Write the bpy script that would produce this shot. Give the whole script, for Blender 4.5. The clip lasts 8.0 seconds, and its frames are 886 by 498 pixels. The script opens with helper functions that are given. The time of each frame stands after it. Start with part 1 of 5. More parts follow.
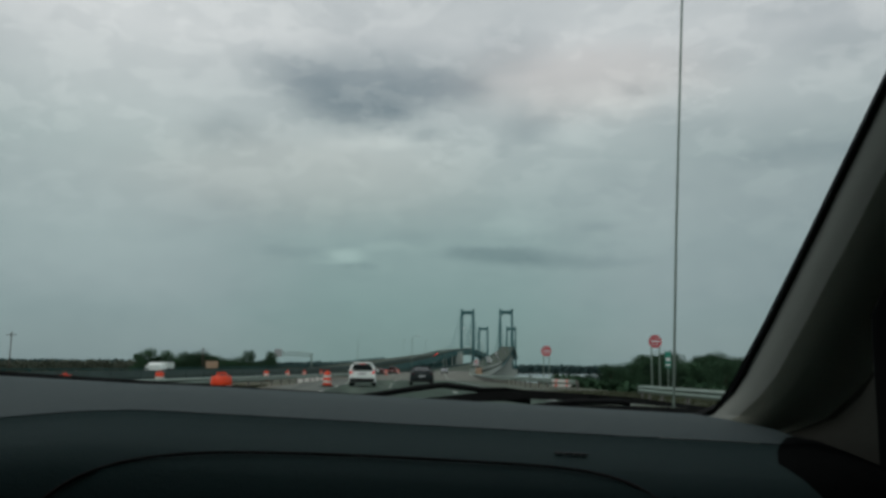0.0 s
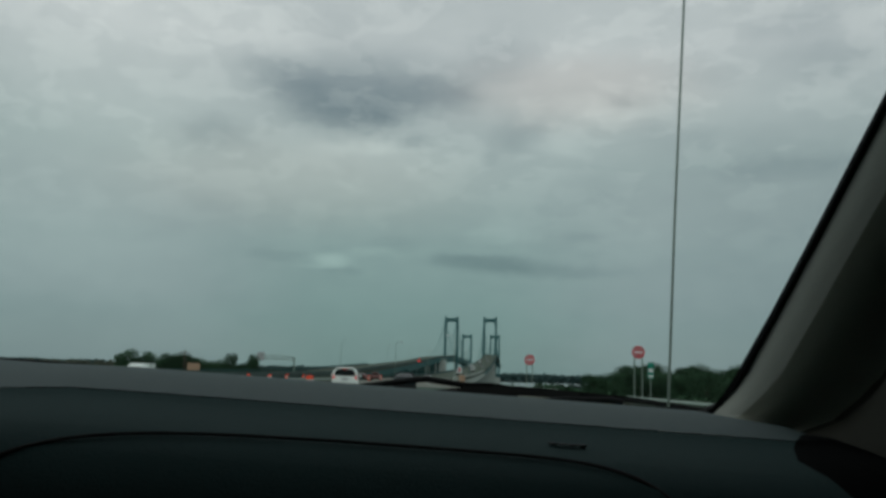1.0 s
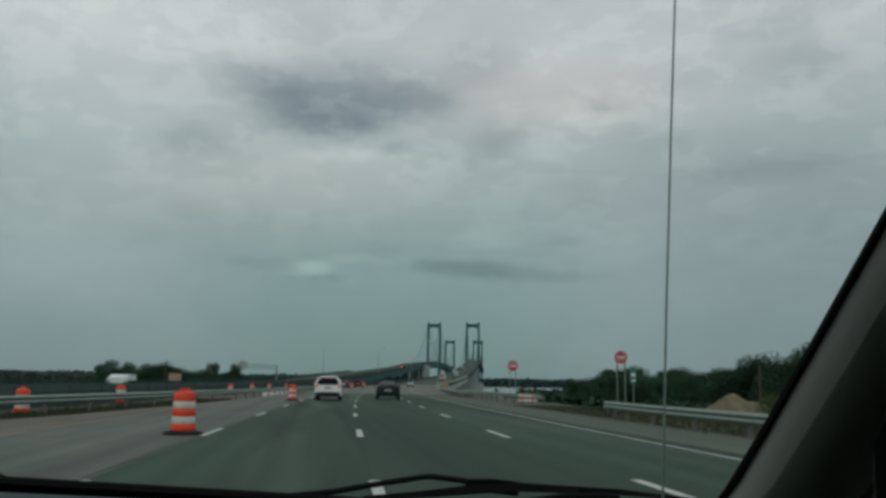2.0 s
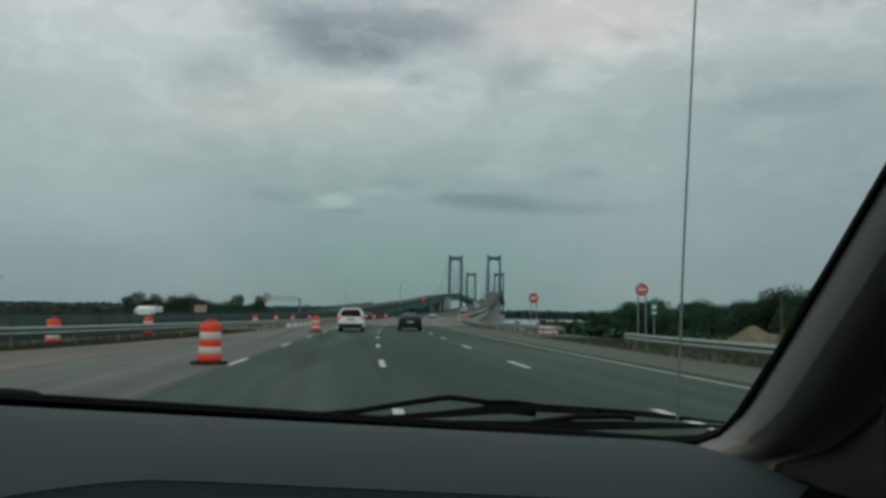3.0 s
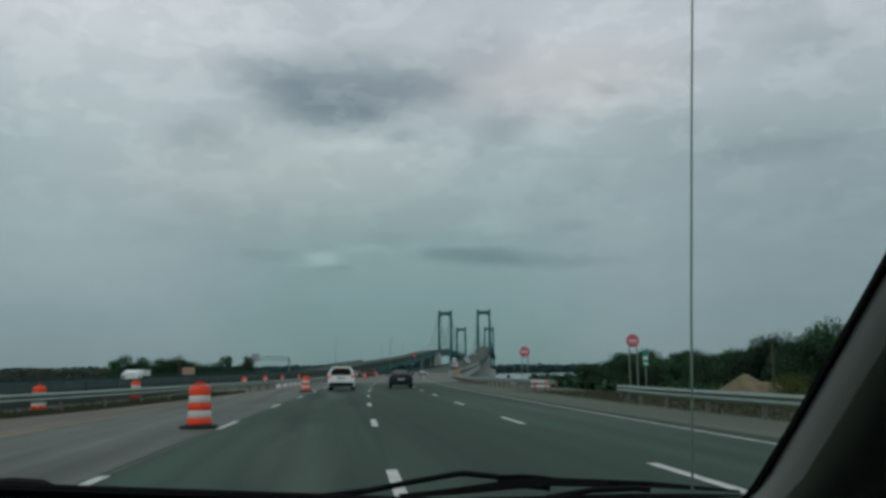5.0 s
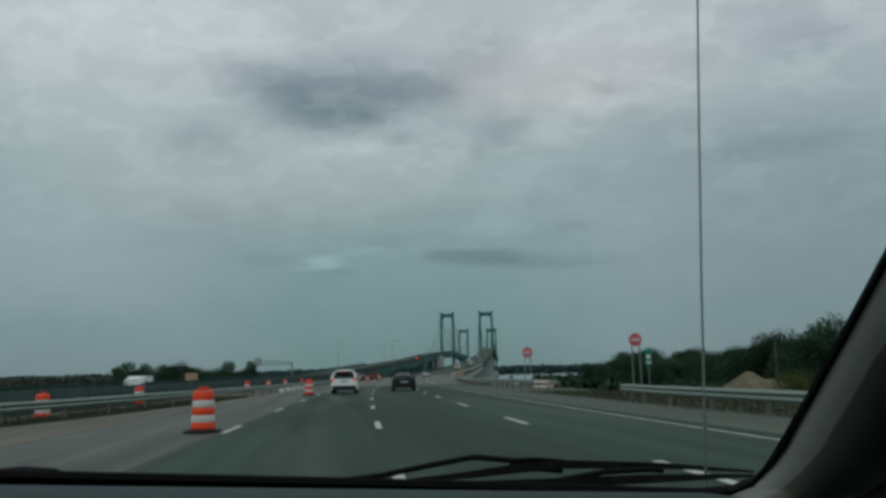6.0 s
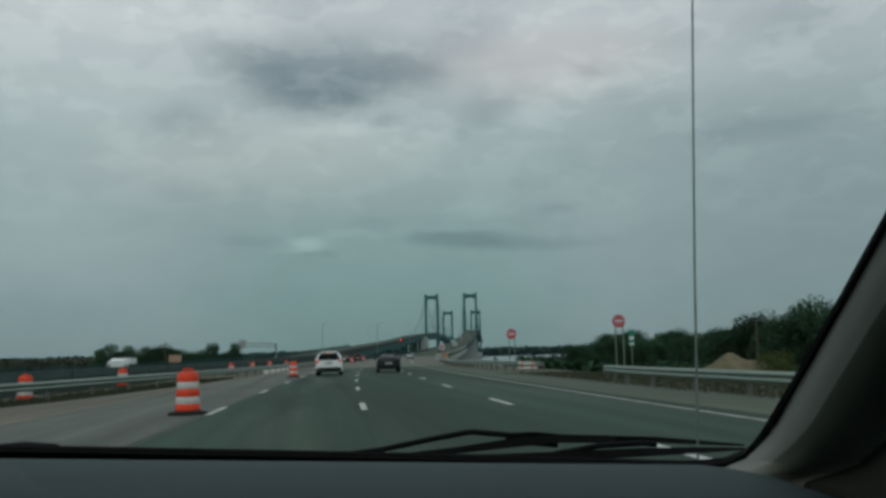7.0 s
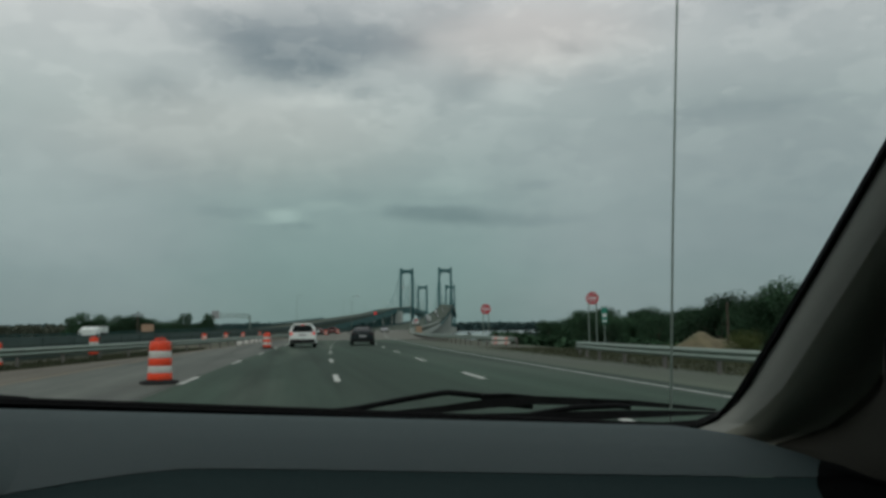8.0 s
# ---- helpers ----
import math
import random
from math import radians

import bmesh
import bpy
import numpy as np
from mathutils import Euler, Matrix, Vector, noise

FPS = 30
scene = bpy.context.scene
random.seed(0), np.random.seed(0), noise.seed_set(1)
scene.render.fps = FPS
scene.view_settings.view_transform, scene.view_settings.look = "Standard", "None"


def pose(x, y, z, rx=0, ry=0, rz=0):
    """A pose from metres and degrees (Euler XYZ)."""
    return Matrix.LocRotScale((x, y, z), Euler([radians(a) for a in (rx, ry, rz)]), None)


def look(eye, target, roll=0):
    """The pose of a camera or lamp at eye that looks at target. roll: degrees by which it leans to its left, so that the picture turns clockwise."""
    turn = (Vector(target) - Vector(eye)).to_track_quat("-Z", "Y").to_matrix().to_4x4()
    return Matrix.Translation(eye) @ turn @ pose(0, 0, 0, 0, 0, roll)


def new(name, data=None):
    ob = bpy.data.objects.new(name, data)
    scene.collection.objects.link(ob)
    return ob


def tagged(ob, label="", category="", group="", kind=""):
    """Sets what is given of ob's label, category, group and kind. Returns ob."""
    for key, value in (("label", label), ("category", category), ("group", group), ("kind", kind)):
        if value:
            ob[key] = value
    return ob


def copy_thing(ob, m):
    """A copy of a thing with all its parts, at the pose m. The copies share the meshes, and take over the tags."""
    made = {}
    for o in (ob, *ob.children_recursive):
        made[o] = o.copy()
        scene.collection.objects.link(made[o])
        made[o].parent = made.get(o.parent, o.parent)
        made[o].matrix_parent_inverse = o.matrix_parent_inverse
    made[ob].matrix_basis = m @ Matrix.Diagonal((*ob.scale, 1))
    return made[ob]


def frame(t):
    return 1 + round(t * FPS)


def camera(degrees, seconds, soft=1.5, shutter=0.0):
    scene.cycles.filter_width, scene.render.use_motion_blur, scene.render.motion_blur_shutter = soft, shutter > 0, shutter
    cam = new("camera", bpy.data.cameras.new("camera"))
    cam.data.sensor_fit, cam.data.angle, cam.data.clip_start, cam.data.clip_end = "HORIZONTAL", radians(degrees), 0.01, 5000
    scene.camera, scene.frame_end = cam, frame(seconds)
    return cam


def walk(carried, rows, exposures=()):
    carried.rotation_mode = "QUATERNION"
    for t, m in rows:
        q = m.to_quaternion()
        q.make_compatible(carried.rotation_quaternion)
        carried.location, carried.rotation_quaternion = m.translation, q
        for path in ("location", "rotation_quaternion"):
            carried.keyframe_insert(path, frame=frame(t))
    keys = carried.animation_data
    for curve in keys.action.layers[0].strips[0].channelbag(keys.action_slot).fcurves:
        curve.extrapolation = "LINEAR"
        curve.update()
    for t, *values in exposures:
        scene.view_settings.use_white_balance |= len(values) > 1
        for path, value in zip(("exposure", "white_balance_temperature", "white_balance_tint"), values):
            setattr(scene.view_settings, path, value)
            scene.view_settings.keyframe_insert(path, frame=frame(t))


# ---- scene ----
# ---------------------------------------------------------------- camera
cam = camera(55.0, 8.0, soft=3.3)
# seconds, x, y, z, yaw, pitch, roll: a phone held by the passenger of a car
ROWS = [
    (0.0, 0.042, -0.006, 1.191, -4.81, 8.09, 0.51),
    (0.1, 0.045, -0.003, 1.224, -5.14, 10.82, 0.60),
    (0.2, 0.050, -0.001, 1.227, -5.78, 12.95, 0.69),
    (0.3, 0.054, 0.003, 1.212, -6.33, 11.81, 0.78),
    (0.4, 0.058, 0.006, 1.199, -6.47, 10.29, 0.87),
    (0.5, 0.062, 0.008, 1.184, -5.32, 8.72, 0.97),
    (0.6, 0.059, 0.018, 1.186, -4.30, 7.95, 1.10),
    (0.7, 0.056, 0.027, 1.188, -4.37, 8.22, 1.24),
    (0.8, 0.054, 0.035, 1.196, -4.27, 8.74, 1.39),
    (0.9, 0.051, 0.044, 1.183, -4.74, 9.43, 1.52),
    (1.0, 0.048, 0.053, 1.176, -5.77, 8.57, 1.66),
    (1.1, 0.046, 0.049, 1.192, -6.42, 8.50, 1.57),
    (1.2, 0.043, 0.044, 1.203, -5.95, 9.28, 1.48),
    (2.3, 0.012, -0.010, 1.290, -7.89, 8.80, 0.50),
    (2.4, 0.010, -0.015, 1.287, -8.23, 8.27, 0.41),
    (2.5, 0.007, -0.020, 1.262, -8.40, 6.09, 0.32),
    (2.6, 0.009, -0.017, 1.267, -7.07, 4.89, 0.44),
    (2.7, 0.012, -0.015, 1.282, -6.05, 6.57, 0.54),
    (2.8, 0.014, -0.012, 1.288, -6.35, 6.64, 0.66),
    (2.9, 0.016, -0.010, 1.278, -5.90, 5.54, 0.77),
    (3.0, 0.019, -0.007, 1.270, -5.63, 4.44, 0.88),
    (3.1, 0.018, -0.006, 1.283, -5.24, 5.36, 0.76),
    (3.2, 0.018, -0.004, 1.286, -6.34, 6.15, 0.64),
    (3.3, 0.016, -0.004, 1.292, -7.07, 5.76, 0.51),
    (3.4, 0.015, -0.002, 1.309, -6.37, 6.99, 0.39),
    (3.5, 0.014, -0.001, 1.301, -5.68, 8.41, 0.26),
    (3.6, 0.014, -0.004, 1.299, -5.60, 8.37, 0.54),
    (3.7, 0.012, -0.007, 1.282, -6.11, 6.35, 0.82),
    (3.8, 0.011, -0.010, 1.276, -6.52, 5.36, 1.09),
    (3.9, 0.010, -0.013, 1.273, -6.83, 5.87, 1.38),
    (4.0, 0.009, -0.016, 1.276, -6.14, 6.55, 1.65),
    (4.1, 0.008, -0.015, 1.272, -6.26, 6.27, 1.27),
    (4.2, 0.005, -0.014, 1.273, -6.40, 5.35, 0.90),
    (4.3, 0.004, -0.014, 1.284, -6.39, 6.13, 0.52),
    (4.4, 0.002, -0.013, 1.293, -6.18, 7.19, 0.15),
    (4.5, 0.001, -0.012, 1.283, -6.11, 8.18, -0.23),
    (4.6, 0.000, -0.012, 1.292, -6.21, 8.13, -0.31),
    (4.7, -0.002, -0.012, 1.292, -6.18, 7.94, -0.39),
    (5.8, -0.012, -0.005, 1.282, -7.18, 9.18, -1.28),
    (5.9, -0.014, -0.004, 1.277, -6.46, 8.79, -1.35),
    (6.0, -0.014, -0.004, 1.271, -6.34, 8.30, -1.43),
    (6.1, -0.014, -0.005, 1.279, -6.30, 8.42, -1.64),
    (6.2, -0.014, -0.005, 1.279, -6.15, 8.51, -1.85),
    (6.3, -0.014, -0.006, 1.280, -5.98, 8.18, -2.06),
    (6.4, -0.014, -0.006, 1.284, -5.99, 8.37, -2.28),
    (6.5, -0.014, -0.007, 1.276, -5.81, 8.54, -2.48),
    (6.6, -0.017, -0.007, 1.283, -6.82, 8.41, -2.28),
    (6.7, -0.020, -0.008, 1.280, -7.18, 8.25, -2.10),
    (6.8, -0.024, -0.008, 1.276, -7.04, 7.84, -1.90),
    (6.9, -0.027, -0.009, 1.271, -7.29, 7.21, -1.71),
    (7.0, -0.030, -0.010, 1.265, -7.37, 7.06, -1.51),
    (7.1, -0.032, -0.010, 1.273, -7.50, 6.78, -1.56),
    (7.2, -0.034, -0.009, 1.276, -8.14, 6.69, -1.61),
    (7.3, -0.036, -0.010, 1.277, -8.71, 6.60, -1.64),
    (7.4, -0.038, -0.009, 1.280, -9.27, 6.51, -1.69),
    (7.5, -0.040, -0.010, 1.287, -9.64, 6.66, -1.74),
    (7.6, -0.039, -0.009, 1.299, -9.91, 7.86, -1.50),
    (7.7, -0.038, -0.007, 1.299, -9.79, 9.40, -1.25),
    (7.8, -0.036, -0.005, 1.279, -9.31, 8.05, -1.02),
    (7.9, -0.034, -0.004, 1.261, -9.30, 6.48, -0.78),
    (8.0, -0.033, -0.003, 1.249, -8.97, 5.32, -0.54),
]
# where the car stands on the highway
SEAT = pose(0.528, 39.995, 0, 0, 0, -1.226)
walk(cam, [(t, SEAT @ pose(x, y, z, 90 + p, 0, w) @ pose(0, 0, 0, 0, 0, r)) for t, x, y, z, w, p, r in ROWS],
     exposures=[(0.0, 0.02, 6500, 10), (0.5, -0.14, 6420, 6), (1.0, -0.10, 6420, 5), (2.5, -0.06, 6440, 10), (3.0, 0.12, 6500, 10), (4.0, 0.08, 6400, 10), (4.5, 0.04, 6250, 10),
                (6.0, -0.13, 6150, 8), (6.5, -0.13, 6180, 8), (7.0, -0.07, 6260, 7), (8.0, -0.02, 6620, 10)])

# ---------------------------------------------------------------- sky and sun
world = bpy.data.worlds.new("overcast_sky")
scene.world = world
world.use_nodes = True
W = world.node_tree
W.nodes.clear()


def wmath(op, a, b=None, c=None):
    n = W.nodes.new("ShaderNodeMath")
    n.operation = op
    for i, v in enumerate((a, b, c)):
        if v is None:
            continue
        if isinstance(v, (int, float)):
            n.inputs[i].default_value = v
        else:
            W.links.new(v, n.inputs[i])
    return n.outputs[0]


coord = W.nodes.new("ShaderNodeTexCoord")
sep = W.nodes.new("ShaderNodeSeparateXYZ")
W.links.new(coord.outputs["Generated"], sep.inputs[0])
azimuth = wmath("MULTIPLY", wmath("ARCTAN2", sep.outputs[0], sep.outputs[1]), 57.2958)
elevation = wmath("MULTIPLY", wmath("ARCSINE", sep.outputs[2]), 57.2958)
flat = W.nodes.new("ShaderNodeCombineXYZ")
W.links.new(wmath("MULTIPLY", azimuth, 0.055), flat.inputs[0])
W.links.new(wmath("MULTIPLY", elevation, 0.105), flat.inputs[1])


def wnoise(scale, detail, rough, shift):
    n = W.nodes.new("ShaderNodeTexNoise")
    m = W.nodes.new("ShaderNodeVectorMath")
    m.operation = "ADD"
    m.inputs[1].default_value = (shift, shift * 0.7, shift * 1.3)
    W.links.new(flat.outputs[0], m.inputs[0])
    W.links.new(m.outputs[0], n.inputs["Vector"])
    n.inputs["Scale"].default_value, n.inputs["Detail"].default_value = scale, detail
    n.inputs["Roughness"].default_value = rough
    return wmath("SUBTRACT", n.outputs["Fac"], 0.5)


warp_a, warp_e = wnoise(4.5, 8, 0.62, 3.1), wnoise(4.5, 8, 0.62, 11.7)
puff_a, puff_e = wnoise(15.0, 6, 0.6, 31.0), wnoise(15.0, 6, 0.6, 41.0)
az_w = wmath("MULTIPLY_ADD", puff_a, 1.8, wmath("MULTIPLY_ADD", warp_a, 3.4, azimuth))
el_w = wmath("MULTIPLY_ADD", puff_e, 1.1, wmath("MULTIPLY_ADD", warp_e, 1.5, elevation))


az_s = wmath("MULTIPLY_ADD", puff_a, 1.8, wmath("MULTIPLY_ADD", warp_a, 0.5, azimuth))
el_s = wmath("MULTIPLY_ADD", puff_e, 1.0, wmath("MULTIPLY_ADD", warp_e, 0.4, elevation))


def cloud(az, el, wide, tall, amount, across=az_w, up=el_w):
    """One cloud bank: a soft uneven patch, darker or lighter than the sky round it."""
    a = wmath("DIVIDE", wmath("SUBTRACT", across, az), wide * 1.15)
    e = wmath("DIVIDE", wmath("SUBTRACT", up, el), tall * 1.15)
    r = wmath("ADD", wmath("MULTIPLY", a, a), wmath("MULTIPLY", e, e))
    return wmath("MULTIPLY", wmath("EXPONENT", wmath("MULTIPLY", wmath("POWER", r, 1.6), -1.0)), amount)


total = wmath("MULTIPLY", wnoise(1.5, 6, 0.52, 0.0), 0.16)
total = wmath("ADD", total, wmath("MULTIPLY", wnoise(5.0, 8, 0.62, 5.0), 0.14))
total = wmath("ADD", total, wmath("MULTIPLY", wnoise(13.0, 6, 0.6, 51.0), 0.09))
# broken cumulus edges: sharper billows, mostly in the upper sky
billow = W.nodes.new("ShaderNodeMapRange")
billow.interpolation_type = "SMOOTHSTEP"
billow.inputs["From Min"].default_value, billow.inputs["From Max"].default_value = 0.0, 0.07
billow.inputs["To Min"].default_value, billow.inputs["To Max"].default_value = -0.035, 0.045
W.links.new(wnoise(5.5, 7, 0.58, 23.0), billow.inputs["Value"])
upper = W.nodes.new("ShaderNodeMapRange")
upper.inputs["From Min"].default_value, upper.inputs["From Max"].default_value = 5.0, 14.0
W.links.new(elevation, upper.inputs["Value"])
total = wmath("ADD", total, wmath("MULTIPLY", billow.outputs[0], upper.outputs[0]))
for bank in ((-1.3, 13, 8.7, 1.87, 0.12), (4.1, 14.7, 5.1, 0.9, 0.08), (-10.2, 22.2, 6.9, 2.05, 0.08), (-1.5, 22.9, 2.3, 1.27, -0.06), (29.5, 13.7, 4, 0.7, -0.11), (27, 18, 5.2, 1.39, 0.05),
             (32.6, 20, 3.6, 1.19, -0.12), (30.7, 22.3, 3.4, 0.85, -0.1), (-16.2, 16, 6.6, 5.47, 0.09), (17.9, 22, 4.6, 1.41, 0.03), (21.3, 13.1, 4, 2.2, -0.04), (-16.7, 7.6, 6.4, 2.78, 0.12),
             (32.2, 10.1, 8.3, 7.88, -0.13), (-13.4, 22.5, 9.1, 1.67, 0.05)):
    total = wmath("ADD", total, cloud(*bank))
# the main bank and a bright puff, with quiet outlines
for bank in ((0.6, 18.9, 5.8, 2.19, -0.07), (0.6, 17.3, 3.7, 1.11, -0.07), (-0.6, 7.5, 1.2, 0.41, 0.1), (10.6, 7.6, 3.4, 0.49, -0.06)):
    total = wmath("ADD", total, cloud(*bank, azimuth, elevation))
# clouds with crisper outlines
for bank in ((1.7, 15.1, 3.7, 0.37, 0.08), (0.7, 20, 7, 1.52, -0.18), (0.6, 18.4, 5, 1.68, -0.17), (0.6, 17.1, 3.6, 0.92, -0.17), (3.7, 18.1, 2.4, 0.88, -0.12), (-2.9, 18.3, 1.9, 0.87, -0.12), (6.6, 19.1, 2.2, 1.03, -0.14),
             (-5.1, 19.6, 1.9, 1, -0.08), (10.8, 21.2, 2.2, 1.37, -0.15), (12.1, 16.2, 1.8, 1.04, -0.16), (5.1, 15.8, 1, 0.49, -0.12), (-8.9, 15.5, 1.7, 0.93, -0.14), (-3.8, 23, 0.9, 0.7, -0.08),
             (8, 18.5, 1.6, 0.96, -0.09), (17.2, 13.2, 1.9, 0.82, -0.09), (15.8, 18.1, 1.4, 0.66, 0.1), (18.3, 17.4, 1.7, 0.58, 0.14), (14.8, 15.7, 1.8, 0.74, 0.17), (19.5, 18.3, 1.5, 0.5, -0.1),
             (9.9, 14.7, 0.6, 0.45, -0.09), (9.9, 7.7, 3, 0.46, -0.21), (7.4, 8, 0.9, 0.38, -0.09), (15, 7.2, 3.6, 0.38, -0.14), (16.7, 9.5, 1.2, 0.38, -0.12), (10.7, 9.6, 1.9, 0.53, 0.1),
             (11.2, 10.3, 1.3, 0.45, 0.08), (-0.4, 7.6, 1, 0.38, 0.22), (-1.5, 7.1, 1.1, 0.19, 0.11), (0.4, 6.8, 1, 0.19, -0.1), (2.3, 8.2, 1.6, 0.3, 0.1), (-4.2, 7.8, 1.7, 0.37, -0.1),
             (3.7, 8.8, 1.2, 0.61, -0.06), (22.6, 16.1, 2.2, 1.08, -0.07), (24.9, 19.6, 1.8, 0.49, -0.06)):
    total = wmath("ADD", total, cloud(*bank, az_s, el_s))
ramp = W.nodes.new("ShaderNodeValToRGB")
W.links.new(wmath("DIVIDE", elevation, 60.0), ramp.inputs[0])
stops = ((0.0, (0.160, 0.246, 0.243)), (0.06, (0.186, 0.282, 0.276)), (0.14, (0.250, 0.340, 0.333)), (0.25, (0.390, 0.452, 0.450)),
         (0.36, (0.535, 0.565, 0.572)), (1.0, (0.50, 0.53, 0.55)))
while len(ramp.color_ramp.elements) < len(stops):
    ramp.color_ramp.elements.new(0.5)
for el, (p, c) in zip(ramp.color_ramp.elements, stops):
    el.position, el.color = p, (*c, 1)
shade = W.nodes.new("ShaderNodeMix")
shade.data_type, shade.blend_type = "RGBA", "MULTIPLY"
shade.inputs["Factor"].default_value = 1.0
W.links.new(ramp.outputs[0], shade.inputs["A"])
grey = W.nodes.new("ShaderNodeCombineColor")
bright = wmath("ADD", total, 1.0)
# thin high cloud, warmer away from the gap over the river
veil = W.nodes.new("ShaderNodeMapRange")
veil.interpolation_type = "SMOOTHSTEP"
veil.inputs["From Min"].default_value, veil.inputs["From Max"].default_value = 4.0, 17.0
W.links.new(wmath("ABSOLUTE", wmath("SUBTRACT", az_w, 5.0)), veil.inputs["Value"])
low_veil = wmath("MULTIPLY", veil.outputs[0], wmath("SUBTRACT", 1.0, upper.outputs[0]))
lit = wmath("ADD", cloud(-3.0, 12.6, 10.0, 2.6, 0.55), cloud(16.0, 19.0, 7.0, 2.0, 0.7))
for i, (k, warm) in enumerate(((1.09, 0.21), (0.98, 0.06), (0.90, 0.11))):
    tone = wmath("MULTIPLY_ADD", lit, (0.12, 0.0, -0.03)[i], wmath("MULTIPLY_ADD", total, k, 1.0))
    W.links.new(wmath("MULTIPLY", tone, wmath("MULTIPLY_ADD", low_veil, warm, 1.0)), grey.inputs[i])
W.links.new(grey.outputs[0], shade.inputs["B"])
sky = W.nodes.new("ShaderNodeTexSky")
sky.sky_type, sky.sun_disc = "NISHITA", False
sky.sun_elevation, sky.sun_rotation = radians(48), radians(215)
thin = W.nodes.new("ShaderNodeMix")
thin.data_type = "RGBA"
thin.inputs["Factor"].default_value = 0.004
W.links.new(shade.outputs["Result"], thin.inputs["A"])
W.links.new(sky.outputs[0], thin.inputs["B"])
back = W.nodes.new("ShaderNodeBackground")
back.inputs["Strength"].default_value = 1.0
W.links.new(thin.outputs["Result"], back.inputs["Color"])
W.links.new(back.outputs[0], W.nodes.new("ShaderNodeOutputWorld").inputs[0])

lamp = new("sun", bpy.data.lights.new("sun", "SUN"))
lamp.data.energy, lamp.data.angle, lamp.data.color = 0.5, radians(40), (1.0, 0.97, 0.92)
lamp.matrix_world = look((-400, -570, 780), (0, 0, 0))


# ---------------------------------------------------------------- materials
def material(name, color, rough=0.7, metal=0.0, vary=0.25, scale=3.0, fine=40.0, bump=0.15, stain=None, stain_amount=0.4, stain_scale=0.4,
             emit=None, stretch=(1, 1, 1), per_object=0.0, tracks=0.0, spec=0.5, spec_tint=None):
    """Paint, stone, plastic or metal with two scales of variation and fine relief; stain: a second colour in large uneven patches."""
    m = bpy.data.materials.new(name)
    m.use_nodes = True
    t = m.node_tree
    b = t.nodes["Principled BSDF"]
    co = t.nodes.new("ShaderNodeTexCoord")
    mp = t.nodes.new("ShaderNodeMapping")
    mp.inputs["Scale"].default_value = stretch
    t.links.new(co.outputs["Object"], mp.inputs[0])

    def tex(s, detail=5):
        n = t.nodes.new("ShaderNodeTexNoise")
        n.inputs["Scale"].default_value, n.inputs["Detail"].default_value = s, detail
        t.links.new(mp.outputs[0], n.inputs["Vector"])
        return n.outputs["Fac"]

    def mix(kind, f, a, c):
        n = t.nodes.new("ShaderNodeMix")
        n.data_type, n.blend_type = "RGBA", kind
        for key, v in (("Factor", f), ("A", a), ("B", c)):
            if isinstance(v, (int, float)):
                n.inputs[key].default_value = v
            elif isinstance(v, tuple):
                n.inputs[key].default_value = (*v, 1)
            else:
                t.links.new(v, n.inputs[key])
        return n.outputs["Result"]

    def ramped(v, lo, hi):
        n = t.nodes.new("ShaderNodeMapRange")
        n.inputs["From Min"].default_value, n.inputs["From Max"].default_value = lo, hi
        t.links.new(v, n.inputs["Value"])
        return n.outputs[0]

    coarse, small = tex(scale), tex(fine, 3)
    dark, light = tuple(c * (1 - vary) for c in color), tuple(min(1, c * (1 + vary)) for c in color)
    out = mix("MIX", ramped(coarse, 0.3, 0.7), dark, light)
    out = mix("MIX", 0.35, out, mix("MIX", ramped(small, 0.3, 0.7), dark, light))
    if stain:
        n = t.nodes.new("ShaderNodeMath")
        n.operation, n.inputs[1].default_value = "MULTIPLY", stain_amount
        t.links.new(ramped(tex(stain_scale, 6), 0.48, 0.7), n.inputs[0])
        out = mix("MIX", n.outputs[0], out, stain)
    if tracks:
        along = t.nodes.new("ShaderNodeMapping")
        along.inputs["Scale"].default_value = (0.9, 0.012, 1)
        t.links.new(co.outputs["Object"], along.inputs[0])
        n = t.nodes.new("ShaderNodeTexNoise")
        n.inputs["Scale"].default_value, n.inputs["Detail"].default_value = 1.0, 4
        t.links.new(along.outputs[0], n.inputs["Vector"])
        worn = t.nodes.new("ShaderNodeMapRange")
        worn.inputs["From Min"].default_value, worn.inputs["From Max"].default_value = 0.3, 0.7
        worn.inputs["To Min"].default_value, worn.inputs["To Max"].default_value = 1 - tracks * 0.6, 1 + tracks * 0.5
        t.links.new(n.outputs["Fac"], worn.inputs["Value"])
        cc = t.nodes.new("ShaderNodeCombineColor")
        for i in range(3):
            t.links.new(worn.outputs[0], cc.inputs[i])
        out = mix("MULTIPLY", 1.0, out, cc.outputs[0])
    if per_object:
        info = t.nodes.new("ShaderNodeObjectInfo")
        n = t.nodes.new("ShaderNodeMapRange")
        n.inputs["To Min"].default_value, n.inputs["To Max"].default_value = 1 - per_object, 1 + per_object
        t.links.new(info.outputs["Random"], n.inputs["Value"])
        cc = t.nodes.new("ShaderNodeCombineColor")
        for i in range(3):
            t.links.new(n.outputs[0], cc.inputs[i])
        out = mix("MULTIPLY", 1.0, out, cc.outputs[0])
    t.links.new(out, b.inputs["Base Color"])
    b.inputs["Roughness"].default_value, b.inputs["Metallic"].default_value = rough, metal
    b.inputs["Specular IOR Level"].default_value = spec
    if spec_tint:
        b.inputs["Specular Tint"].default_value = (*spec_tint, 1)
